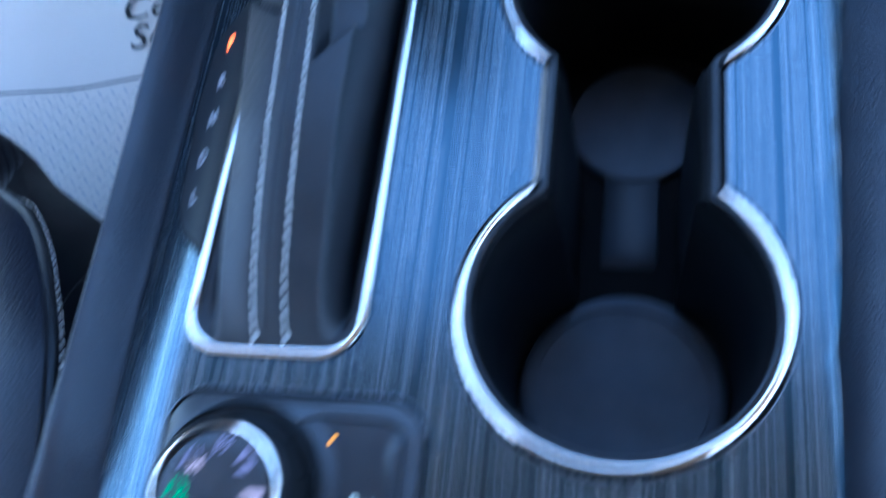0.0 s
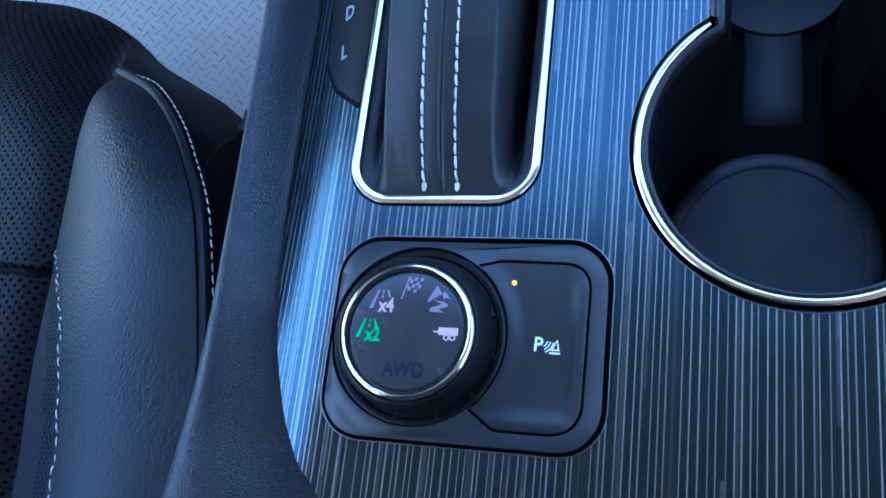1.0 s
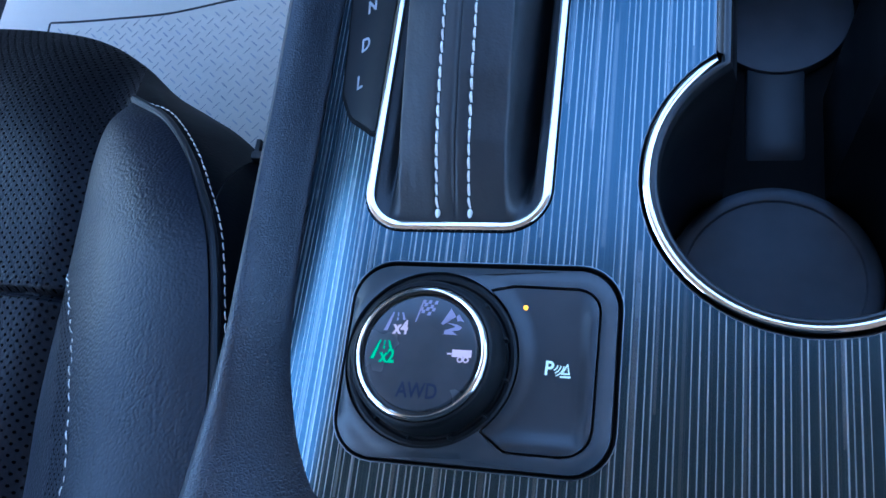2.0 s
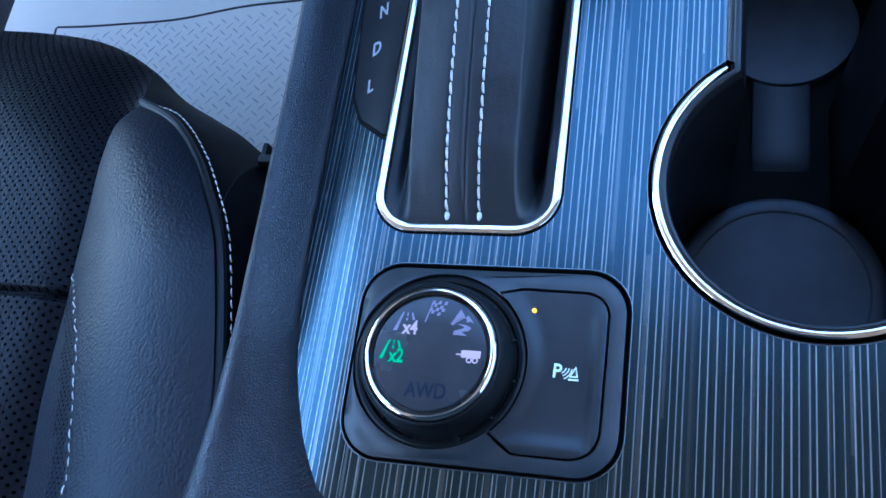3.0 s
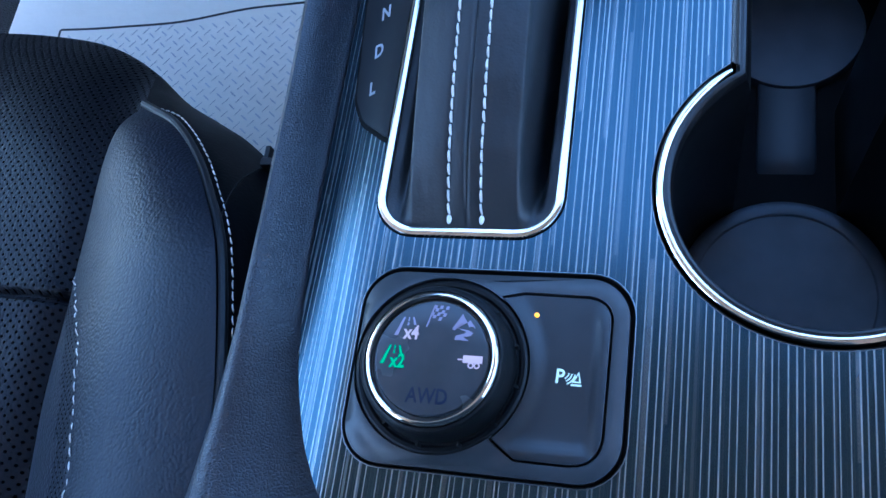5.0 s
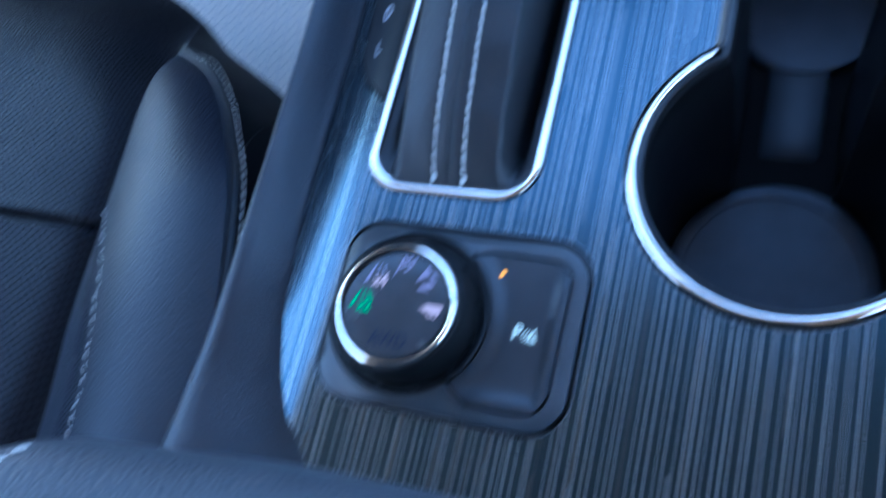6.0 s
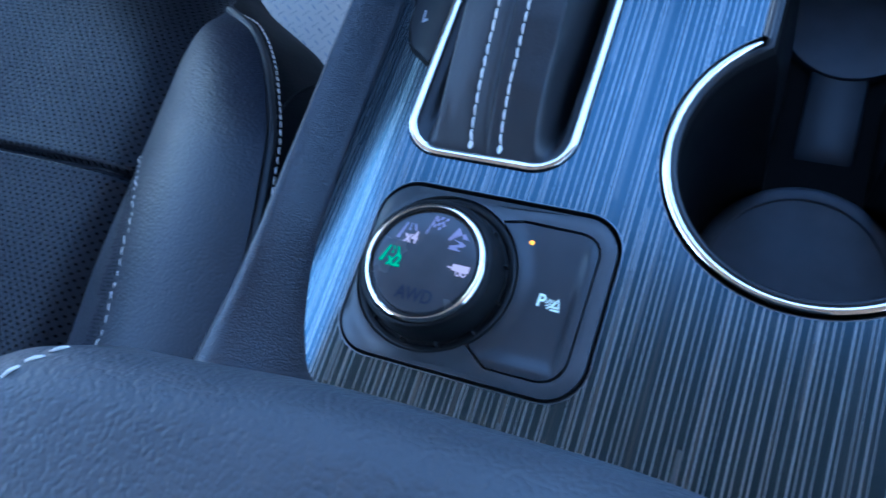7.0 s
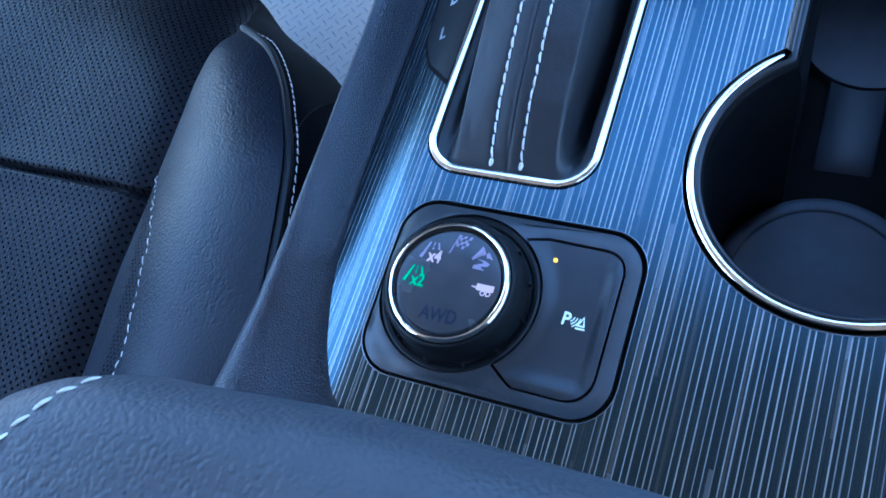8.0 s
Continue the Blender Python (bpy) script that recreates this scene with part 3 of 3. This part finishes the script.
boot_xs = [-38.8 + i * 0.46 for i in range(120)]
boot_ys = [15.4 + 1.4 * i for i in range(90)] + [141.4 + 3.2 * i for i in range(1, 39)]
boot = part("leather_boot", loft([[(min(x, 16.0), y, boot_z(x, y)) for x in boot_xs] for y in boot_ys], closed=False), M_BOOT, shifter, "soft black leather boot with a raised pleat", sharp=180)
for sx in (-16.4, -6.2):
    line = [Vector((sx, y, boot_z(sx, y) + 0.2)) for y in (18.2 + 1.5 * i for i in range(110))]
    sew(line, 4.0, STITCH, boot, 0.15, 4.0, start=2.5)
    knot = lathe(0, 0, [(0.9, 0), (0.8, 0.5), (0.3, 0.9)], 10)
    bmesh.ops.transform(knot, verts=knot.verts, matrix=Matrix.Translation((sx, 19.3, boot_z(sx, 19.3) + 0.1)) @ Matrix.Diagonal((0.9, 2.0, 1, 1)))
    part("thread_knot", knot, M_THREAD, boot)

plate = rounded([(-58.9, 66.8, 8), (-62.9, 108, 30), (-61.1, 136.7, 10), (-47.8, 148.6, 4), (-41.3, 148.6, 0), (-41.3, 47.6, 0), (-42.6, 47.8, 1.5), (-53.4, 56.4, 9)], 5)
plate_gap = rounded([(-60.2, 66.4, 8.5), (-64.1, 108, 30), (-62.2, 137.4, 10), (-48.2, 149.8, 4), (-41.3, 149.8, 0), (-41.3, 45.9, 0), (-42.9, 46.2, 1.5), (-54.3, 55.2, 9)], 5)
# Near-black sheet on the panel paints the shade along the indicator's edge.
part("indicator_gap_shade", sheet(plate_gap, (), lambda x, y: panel_z(x, y) + 0.25, 2.5, 1.5), M_VOID, shifter, "near-black sheet that paints the shaded gap round the range indicator", smooth=False)
indicator = part("range_indicator", sheet(plate, (), lambda x, y: panel_z(x, y) + 1.0, 2.5, 2.2), M_INDICATOR, shifter, "satin black gear range indicator", sharp=40)
for ch, x, y in (("P", -52.6, 131.8), ("R", -52.3, 115.3), ("N", -52.0, 99.3), ("D", -52.1, 83.6), ("L", -51.9, 68.4)):
    glyph = lettering(ch, 0, 0, 0, 7.6, 8.0, 0.80, 0.26 if ch == "P" else 0.16)
    bmesh.ops.transform(glyph, verts=glyph.verts, matrix=Matrix.Translation((x, y, panel_z(x, y) + 1.06)) @ Matrix.Rotation(-math.atan(0.53), 4, "Y"))
    part("letter", glyph, M_RED if ch == "P" else M_GREY, indicator, "glowing red-orange letter" if ch == "P" else "pale grey letter")

lever = lathe(0, 0, [(17, 20), (15, 40), (13, 66), (16, 76), (23, 90), (27, 110), (27.5, 130), (25, 150), (16, 162), (1, 165)], 32)
for v in lever.verts:
    v.co.y = v.co.y * 1.25 + 216 + (v.co.z - 20) * 0.12
    v.co.x -= 11.0
part("lever_grip", lever, M_BOOT, shifter, "black leather shift lever grip")

# ---- drive-mode switch panel ----
KX, KY = -9.84, -28.6
switch = thing("drive_mode_switch", "satin black switch panel with a rotary drive-mode knob and parking button", "switch panel", (0, -26, -4))
bezel_out = box2d(-38.9, 39.4, -55.0, 1.9, 11.6, 10)
arc_pts = arc(KX - 2.7, KY + 2.4, 26.1, 51, -48, 24)
button_out = arc_pts[::-1] + rounded([(arc_pts[0][0], arc_pts[0][1], 0), (9.8, -4.0, 2.5), (34.6, -4.4, 6.5), (34.2, -50.4, 7.5), (11.4, -50.4, 3.0), (arc_pts[-1][0], arc_pts[-1][1], 0)], 6)[1:-1]


def grow(poly, d):
    """Moves an anticlockwise outline outwards by d."""
    out = []
    for i, p in enumerate(poly):
        a, b = Vector(poly[i - 1]), Vector(poly[(i + 1) % len(poly)])
        t = (b - a).normalized()
        out.append((p[0] + t.y * d, p[1] - t.x * d))
    return out


area = sum(button_out[i - 1][0] * button_out[i][1] - button_out[i][0] * button_out[i - 1][1] for i in range(len(button_out)))
if area < 0:
    button_out = button_out[::-1]
gap_out = grow(button_out, 0.75)
knob_hole = arc(KX - 2.7, KY + 2.4, 25.7, 0, 360, 64)[:-1]


def bezel_z(x, y):
    """A softly rounded outer lip and a shallow ring round the knob."""
    qx, qy = abs(x - 0.25) - 39.15 + 11.6, abs(y + 26.55) - 28.45 + 11.6
    d = 11.6 - (math.hypot(max(qx, 0), max(qy, 0)) + min(max(qx, qy), 0))
    lip = 1.3 * ease(0, 3.0, d)
    r = math.hypot(x - KX + 2.7, y - KY - 2.4)
    ring = 1.7 * ease(31.0, 25.7, r)
    return lip + ring


bezel = part("bezel", sheet(bezel_out, (knob_hole, gap_out), bezel_z, 1.6, 3.0), M_SATIN, switch, "satin black plastic bezel", sharp=50)
part("back_plate", block(-39.9, 40.9, -56.1, 3.4, -6.0, -3.2), M_VOID, switch, smooth=False)


def button_z(x, y):
    side = ease(29.2, 33.2, x)
    foot = 0.55 * (1 - ease(-48.5, -44.0, y))
    edge = 0.5 * ease(32.6, 34.6, x) + 0.4 * (1 - ease(-50.6, -49.4, y))
    rim = 1.7 * ease(31.0, 26.1, math.hypot(x - KX + 2.7, y - KY - 2.4))
    return 0.7 + 1.7 * max(side * ease(-4.5, -12, y), foot) - 1.4 * edge + rim


button = part("parking_button", sheet(button_out, (), button_z, 1.3, 3.2), M_BUTTON, switch, "satin black parking-assist button", sharp=50)
part("indicator_lamp", lathe(13.6, -9.8, [(0.75, h + w) for h in (button_z(13.6, -9.8),) for w in (-0.3, 0.1)] + [(0.45, button_z(13.6, -9.8) + 0.35), (0.1, button_z(13.6, -9.8) + 0.42)], 16), M_LED, button, "lit amber indicator lamp")
part("letter", lettering("P", 21.7, -27.0, 0.86, 5.6, -2.0, 0.9, 0.10), M_ICON, button, "pale lit letter")
waves = []
for r in (1.7, 2.55, 3.4):
    waves.append(arc(22.3, -25.6, r, -66, -8, 6) + arc(22.3, -25.6, r + 0.32, -8, -66, 6))
symbol = [[(25.2, -28.6), (25.75, -28.6), (27.25, -25.8), (27.3, -24.9)], [(27.3, -24.9), (27.25, -25.8), (27.6, -28.6), (28.2, -28.6)], [(25.5, -28.65), (28.0, -28.65), (27.95, -28.15), (25.6, -28.15)], [(25.0, -29.7), (28.4, -29.7), (28.4, -29.1), (25.0, -29.1)]]
waves += [[(24.9 + (x - 25.0) * 0.84, -29.3 + (y + 29.7) * 0.86) for x, y in q] for q in symbol]
part("parking_symbol", plates(waves, 0.80), M_ICON, button, "pale lit sensor-wave symbol", smooth=False)

knob_bm = lathe(KX, KY, [(25.4, -3.0), (25.4, 1.9), (25.1, 2.6), (24.4, 3.0), (23.4, 2.8), (22.7, 1.9), (21.9, 1.9), (21.8, 4.5), (21.2, 10.0), (20.6, 15.5), (20.2, 17.2), (19.5, 18.2), (18.8, 18.5), (18.7, 17.0)], 96, cap=False)
for v in knob_bm.verts:
    lean = 1 - max(0.0, v.co.z) / 19.2
    v.co.x -= 2.7 * lean
    v.co.y += 2.4 * lean
knob = part("knob", knob_bm, M_RUBBER, switch, "matt black rotary knob")
part("chrome_ring", lathe(KX, KY, [(18.45, 17.6), (18.45, 18.7), (18.3, 19.15), (18.0, 19.5), (17.6, 19.75), (17.25, 19.85), (17.0, 19.7), (16.85, 19.3), (16.7, 17.0)], 96, cap=False), M_CHROME, knob, "polished chrome ring")
face = part("dial_face", lathe(KX, KY, [(16.6, 17.2), (15.9, 17.4), (15.8, 18.6), (15.5, 19.1), (14.9, 19.3), (8, 19.4), (0.2, 19.42)], 96), M_FACE, knob, "smoked dial face")
for a in range(20, 380, 30):
    bm = block(21.0, 22.15, -0.35, 0.35, 5.5, 9.0, 0.15)
    bmesh.ops.transform(bm, verts=bm.verts, matrix=Matrix.Translation((KX, KY, 0)) @ Matrix.Rotation(radians(a), 4, "Z"))
    part("grip_rib", bm, M_RUBBER, knob)

ZF = 19.42


def road_symbol(cx, cy):
    """A road in perspective: two edge lines and a dashed middle line."""
    q = []
    for pts in ([(-3.3, -2.6), (-2.2, -2.6), (-0.7, 2.6), (-1.2, 2.6)], [(1.3, 2.6), (1.8, 2.6), (2.6, 0.5), (1.9, 0.5)],
                [(0.1, 1.5), (0.5, 1.5), (0.5, 2.6), (0.15, 2.6)], [(0.0, 0.3), (0.55, 0.3), (0.52, 1.1), (0.05, 1.1)]):
        q.append([(cx + x, cy + y) for x, y in pts])
    return q


for cx, cy, word, mt in ((-20.4, -28.6, "x2", M_GREEN), (-17.6, -20.6, "x4", M_VIOLET)):
    part("road_symbol", plates(road_symbol(cx, cy), ZF, 0.05), mt, knob, smooth=False)
    part("lettering", lettering(word, cx + 1.55, cy - 1.75, ZF + 0.05, 5.3, 0, 0.78, 0.16, 0.02), M_GREEN if mt is M_GREEN else M_PINK, knob)
flag = [[(-12.3, -20.4), (-11.9, -20.4), (-10.2, -14.2), (-10.7, -14.2)]]
for i in range(5):
    for j in range(4):
        if (i + j) % 2 == 0:
            x0 = -10.9 + i * 0.86 - j * 0.27
            y0 = -15.3 - j * 0.98 + 0.28 * math.sin(i * 1.5)
            flag.append([(x0, y0), (x0 + 0.86, y0), (x0 + 1.13, y0 + 0.98), (x0 + 0.27, y0 + 0.98)])
part("flag_symbol", plates(flag, ZF, 0.05), M_VIOLET, knob, smooth=False)
hills = [[(-4.9, -20.6), (-4.3, -21.0), (-2.7, -18.6), (-1.9, -19.2), (-0.9, -18.6), (-2.5, -16.3)],
         [(-0.9, -18.6), (-0.2, -17.9), (1.5, -20.0), (0.3, -19.6), (-0.4, -19.9)],
         [(-3.4, -20.3), (-0.4, -20.7), (1.0, -21.4), (0.4, -22.2), (-1.6, -22.6), (0.0, -23.6), (-3.9, -23.5), (-3.7, -22.4), (-1.3, -21.6), (-0.9, -21.2)]]
part("hill_symbol", plates(hills, ZF, 0.05), M_VIOLET, knob, smooth=False)
wheel = lambda cx, cy: [arc(cx, cy, 0.85, a, a + 60, 3) + arc(cx, cy, 0.45, a + 60, a, 3) for a in range(0, 360, 60)]
part("trailer_symbol", plates([[(-0.9, -29.5), (4.4, -29.5), (4.4, -27.5), (-0.9, -27.5)], [(-2.3, -28.9), (-0.9, -28.9), (-0.9, -28.5), (-2.3, -28.5)], *wheel(1.4, -30.1), *wheel(3.0, -30.1)], ZF, 0.05), M_PINK, knob, smooth=False)
part("lettering", lettering("AWD", -9.3, -39.2, ZF + 0.02, 5.8, 0, 0.80, 0.10, 0.015), M_DIM, knob, "barely visible unlit lettering")

# ---- armrest ----
armrest = thing("armrest", "padded black vinyl console armrest with white stitching", "armrest", (45, -200, 0))
front = smooth_line([(-61, -330, 0), (-61, -200, 0), (-60.5, -150, 0), (-59.5, -124, 0), (-57.3, -109, 0), (-52.3, -100, 0), (-45, -94.8, 0), (-37, -91, 0), (-25, -88.2, 0), (-10, -86.8, 0), (20, -83.9, 0), (50, -83.3, 0), (82, -83.8, 0), (108, -89, 0), (126, -102, 0), (134, -128, 0), (138, -200, 0), (138, -330, 0)], 8)
front = [p + Vector((0, 4.5, 0)) for p in front]
pad_rings = []
mid = Vector((43, -260, 0))
for inset, z in ((6, 70), (2, 78), (0, 92), (0.5, 104), (3, 112), (8, 117.5), (15, 120)):
    ring = []
    for i, p in enumerate(front):
        a, b = front[max(i - 1, 0)], front[min(i + 1, len(front) - 1)]
        t = (b - a).normalized()
        ring.append((p.x + t.y * inset, p.y - t.x * inset, z))
    pad_rings.append(ring)
for k, z in ((0.85, 121.4), (0.6, 122.4), (0.3, 122.9)):
    pad_rings.append([(mid.x + (x - mid.x) * k, mid.y + (y - mid.y) * k, z) for x, y, _ in pad_rings[6]])
pad = part("pad", loft(pad_rings, closed=True, caps=(True, True)), M_ARM, armrest, "padded grained vinyl lid", sharp=180)
part("box", block(-38, 126, -330, -104, -20, 72, 6), M_TRIM, armrest, "plain black storage box")
bpy.context.view_layer.update()
seam_line = []
for p in smooth_line([(-43, -170, 0), (-42, -130, 0), (-40.5, -112, 0), (-38.3, -103.4, 0), (-34.9, -96, 0), (-31.0, -89.0, 0), (-30.2, -87.6, 0)], 8):
    hit, place, _, _ = pad.ray_cast(Vector((p.x, p.y, 300)) * MM, Vector((0, 0, -1)))
    seam_line.append(place / MM)
sew(seam_line, 4.6, STITCH_ARM, pad, 0.12, -9.0)

# ---- driver seat ----
seat = thing("driver_seat", "black perforated leather driver seat with piping and white stitching", "seat", (-260, 0, -280))
inner = smooth_line([(-207, 111, -82), (-217, 97, -80), (-217.5, 75, -78), (-214.5, 45, -77), (-212, 17, -76), (-211, 4, -76), (-209.5, -40, -75), (-205, -78, -75), (-200, -130, -74), (-196, -200, -73)], 8)
outer = smooth_line([(-207, 111, -82), (-177, 93, -70), (-152, 69, -58), (-134, 46, -48), (-123, 30, -42), (-116, 14.5, -39), (-107, -15, -36), (-101, -44, -34.5), (-97, -90, -33), (-96, -200, -32)], 8)


def bolster_point(i, v):
    p = inner[i].lerp(outer[i], v)
    w = (outer[i] - inner[i]).length
    h = 17.0 * ease(0, 112, w) * math.sin(math.pi * min(1.0, v * 0.93 + 0.02)) ** (0.75 + 0.2 * ease(20, -60, p.y))
    return Vector((p.x, p.y, p.z + h - 7.0 * math.exp(-(v / 0.05) ** 2)))


bolster = part("side_bolster", loft([[tuple(bolster_point(i, j / 28)) for j in range(29)] for i in range(len(inner))], closed=False), M_SEAT, seat, "smooth black leather side bolster", sharp=180)
pipe_path = [Vector(p) + Vector((0.6, 0.4, 0.4)) for p in outer]
rings = []
for i, p in enumerate(pipe_path):
    t = (pipe_path[min(i + 1, len(pipe_path) - 1)] - pipe_path[max(i - 1, 0)]).normalized()
    s = t.cross(Vector((0, 0, 1))).normalized()
    u = s.cross(t)
    rings.append([tuple(p + (s * math.cos(a) + u * math.sin(a)) * 2.1) for a in (2 * math.pi * k / 10 for k in range(10))])
piping = part("piping", loft(rings, True, (True, True)), M_BOOT, seat, "rolled black leather piping")

nose = smooth_line([(-560, 197, -125), (-450, 197, -125), (-359, 193, -125), (-307, 186, -125), (-271.5, 175, -125), (-240, 157, -125), (-212, 135, -120), (-184, 118, -112), (-157, 101, -104), (-128, 76, -98), (-110, 48, -98), (-103, 10, -100), (-99, -60, -105), (-98, -200, -110)], 8)
nose_split = 40


def insert_ring(x):
    """One strip of the seat insert from the back to the rounded front edge."""
    under = max(0.0, x + 214.0)
    side = min(1.0, max(0.0, (x + 240.0) / 33.0))
    yn = interp(x, [(p.x, p.y) for p in nose[:nose_split + 1]]) if side == 0 else 157.0 - 46.0 * side
    end = -125.0 + 43.0 * side
    out = []
    for y in sorted([-200 + (yn + 200) * k / 149 for k in range(150)] + [-6 + 0.6 * k for k in range(40)]):
        d = yn - y
        z = -76.0 + (end + 76.0) * (1 - min(1.0, d / 95.0)) ** 2.1
        z -= 5.0 * ease(-230, -330, x)
        seam_y = 10.4 - (x + 230) * 0.022
        z -= 6.5 * math.exp(-((y - seam_y) / 1.8) ** 2) - 1.4 * math.exp(-((y - seam_y) / 9.0) ** 2)
        z -= 9.0 * max(0.0, 1 - abs(x + 212) / 16.0) ** 2 * ease(0, 30, d) + under * 0.2
        out.append((x, y, z))
    return out + [(x, yn - 0.5, end - 6), (x, yn - 12, -160), (x, yn - 30, -240)]


insert_cols = [-560 + 8 * i for i in range(40)] + [-240, -232, -224, -219, -214, -210.5, -207, -201, -194]
insert = part("seat_insert", loft([insert_ring(x) for x in insert_cols], closed=False), M_PERF, seat, "perforated black leather seat centre", sharp=180)

skirt_rings = []
n_out = len(outer)
for i in range(n_out):
    u = i / (n_out - 1)
    j = nose_split + u * (len(nose) - 1 - nose_split)
    a = nose[int(j)].lerp(nose[min(int(j) + 1, len(nose) - 1)], j - int(j))
    o = outer[i]
    ring = []
    for k in range(13):
        t = k / 12
        p = o.lerp(a, t)
        ring.append((p.x, p.y, p.z + 5.0 * math.sin(math.pi * t) * (a - o).length / 40.0 * min(1.0, u * 8) - 2.5 * math.exp(-(t / 0.06) ** 2)))
    ring += [(a.x - 0.5, a.y - 1.0, a.z - 6), (a.x - 8, a.y - 12, -150), (a.x - 20, a.y - 30, -240)]
    skirt_rings.append(ring)
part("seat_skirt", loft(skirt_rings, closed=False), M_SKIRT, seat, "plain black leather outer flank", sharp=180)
k = min(range(n_out), key=lambda i: abs(outer[i].y - 30))
seam = [Vector(p) + Vector((0, 0, 0.1)) for p in skirt_rings[k][:13]]
part("skirt_seam", loft([[tuple(p + Vector((0, 0.7 * math.cos(a), 0.5 * math.sin(a)))) for a in (math.pi * q / 4 for q in range(8))] for p in seam], True, (True, True)), M_BOOT, seat, "raised seam across the outer flank")
part("seat_base", block(-500, -110, -200, 120, -272, -160, 8), M_TRIM, seat, "black plastic seat base")
tab = block(-138, -129, 80, 84, -120, -84, 0.8)
for x0 in (-138, -131.5):
    prong = block(x0, x0 + 2.5, 83, 91, -96, -86, 0.6)
    me = bpy.data.meshes.new("prong")
    prong.to_mesh(me)
    tab.from_mesh(me)
    prong.free()
    bpy.data.meshes.remove(me)
part("trim_tab", tab, M_TRIM, seat, "small forked black plastic tab")

sew([p + Vector((4.6, 2.2, 0.4)) * (0.2 + 0.8 * ease(0, 7, i)) + Vector((0, 0, 1.4)) * (1 - ease(0, 7, i)) for i, p in enumerate(outer[:66])], 4.9, STITCH_SEAT, piping, 0.3, 3.0)
inner_stitch = smooth_line([(-203, 17, 0), (-190, 2.5, 0), (-175, -19, 0), (-167, -40.5, 0), (-157, -74, 0), (-149, -130, 0)], 8)


def on_bolster(p):
    """The bolster's height under a point of the plan."""
    best = min(((bolster_point(i, j / 28) - Vector((p.x, p.y, 0))).to_2d().length, i, j) for i in range(len(inner)) for j in range(29))
    return bolster_point(best[1], best[2] / 28).z


sew([Vector((p.x, p.y, on_bolster(p) + 0.2)) for p in inner_stitch], 5.2, STITCH_SEAT, bolster, 0.3, 3.0)
bolster.data.materials.append(M_PERF_FINE)
stitch_table = sorted((p.y, p.x) for p in inner_stitch)
for poly in bolster.data.polygons:
    c = poly.center / MM
    if c.y < 8 and interp(c.y, stitch_table) - 13.0 < c.x < interp(c.y, stitch_table) - 2.0:
        poly.material_index = 1

# ---- floor mat ----
floor_mat = thing("floor_mat", "pale protective paper floor mat with a printed tread-plate pattern", "floor mat", (-350, 300, -276))
part("paper", sheet(box2d(-523, -95, -60, 580, 8), (), lambda x, y: -270 + 0.12 * noise.noise(Vector((x * 0.012, y * 0.012, 0))), 20.0, 1.5), M_PAPER, floor_mat, "pale grey paper sheet", smooth=True)
CX, CY = -469.0, 299.0
border = [Vector((CX + 12, 60, 0)), Vector((CX + 6, 180, 0)), Vector((CX + 0.6, CY - 12, 0)), Vector((CX, CY - 1, 0))] + smooth_line([(CX + 1, CY, 0), (-440, 298.5, 0), (-407, 299, 0), (-353, 301, 0), (-296, 310, 0), (-249, 313, 0), (-180, 318, 0), (-95, 322, 0)], 6)
part("printed_border", sweep([(p.x, p.y) for p in border], [(-1.0, 0), (-1.0, 0.3), (1.0, 0.3), (1.0, 0)], height=lambda x, y: -270.0), M_INK, floor_mat, "black printed border line")
ROW, COLUMN = Vector((11.15, 1.35)), Vector((-1.6, 10.95))
for slope, half_len, half_wide, mt, word in ((49, 3.6, 0.24, M_TREAD, "thin grey printed dashes"), (-39, 3.3, 0.62, M_TREAD_PALE, "broad pale grey printed dashes")):
    marks = bmesh.new()
    for i in range(-22, 26):
        for j in range(-32, 6):
            shift = 0.0 if slope > 0 else 0.5
            cx, cy = Vector((-326.2, 289.9)) + ROW * (i + shift) + COLUMN * (j + shift)
            if cx < CX + 6 or cx > -100 or cy < 5 or cy > interp(cx, [(-640, 286), (-407, 293), (-296, 303), (-95, 315)]):
                continue
            a = radians(slope) + random.uniform(-0.03, 0.03)
            c, sn = math.cos(a), math.sin(a)
            quad = [(-half_len, -half_wide * 0.75), (0, -half_wide), (half_len, -half_wide * 0.75), (half_len, half_wide * 0.75), (0, half_wide), (-half_len, half_wide * 0.75)]
            top = [marks.verts.new((cx + x * c - y * sn, cy + x * sn + y * c, -269.78)) for x, y in quad]
            marks.faces.new(top)
            low = [marks.verts.new((v.co.x, v.co.y, -270.3)) for v in top]
            for k in range(6):
                marks.faces.new((top[k - 1], top[k], low[k], low[k - 1]))
    tagged(part("tread_pattern", marks, mt, floor_mat, word, smooth=False), kind="stuff")
for word, x, y in (("Ce", -313, 376), ("Sc", -303, 347)):
    part("lettering", lettering(word, x, y, -268.3, 35, 6, 1.0, 0.1, 0.1), M_INK, floor_mat, "black printed letters")
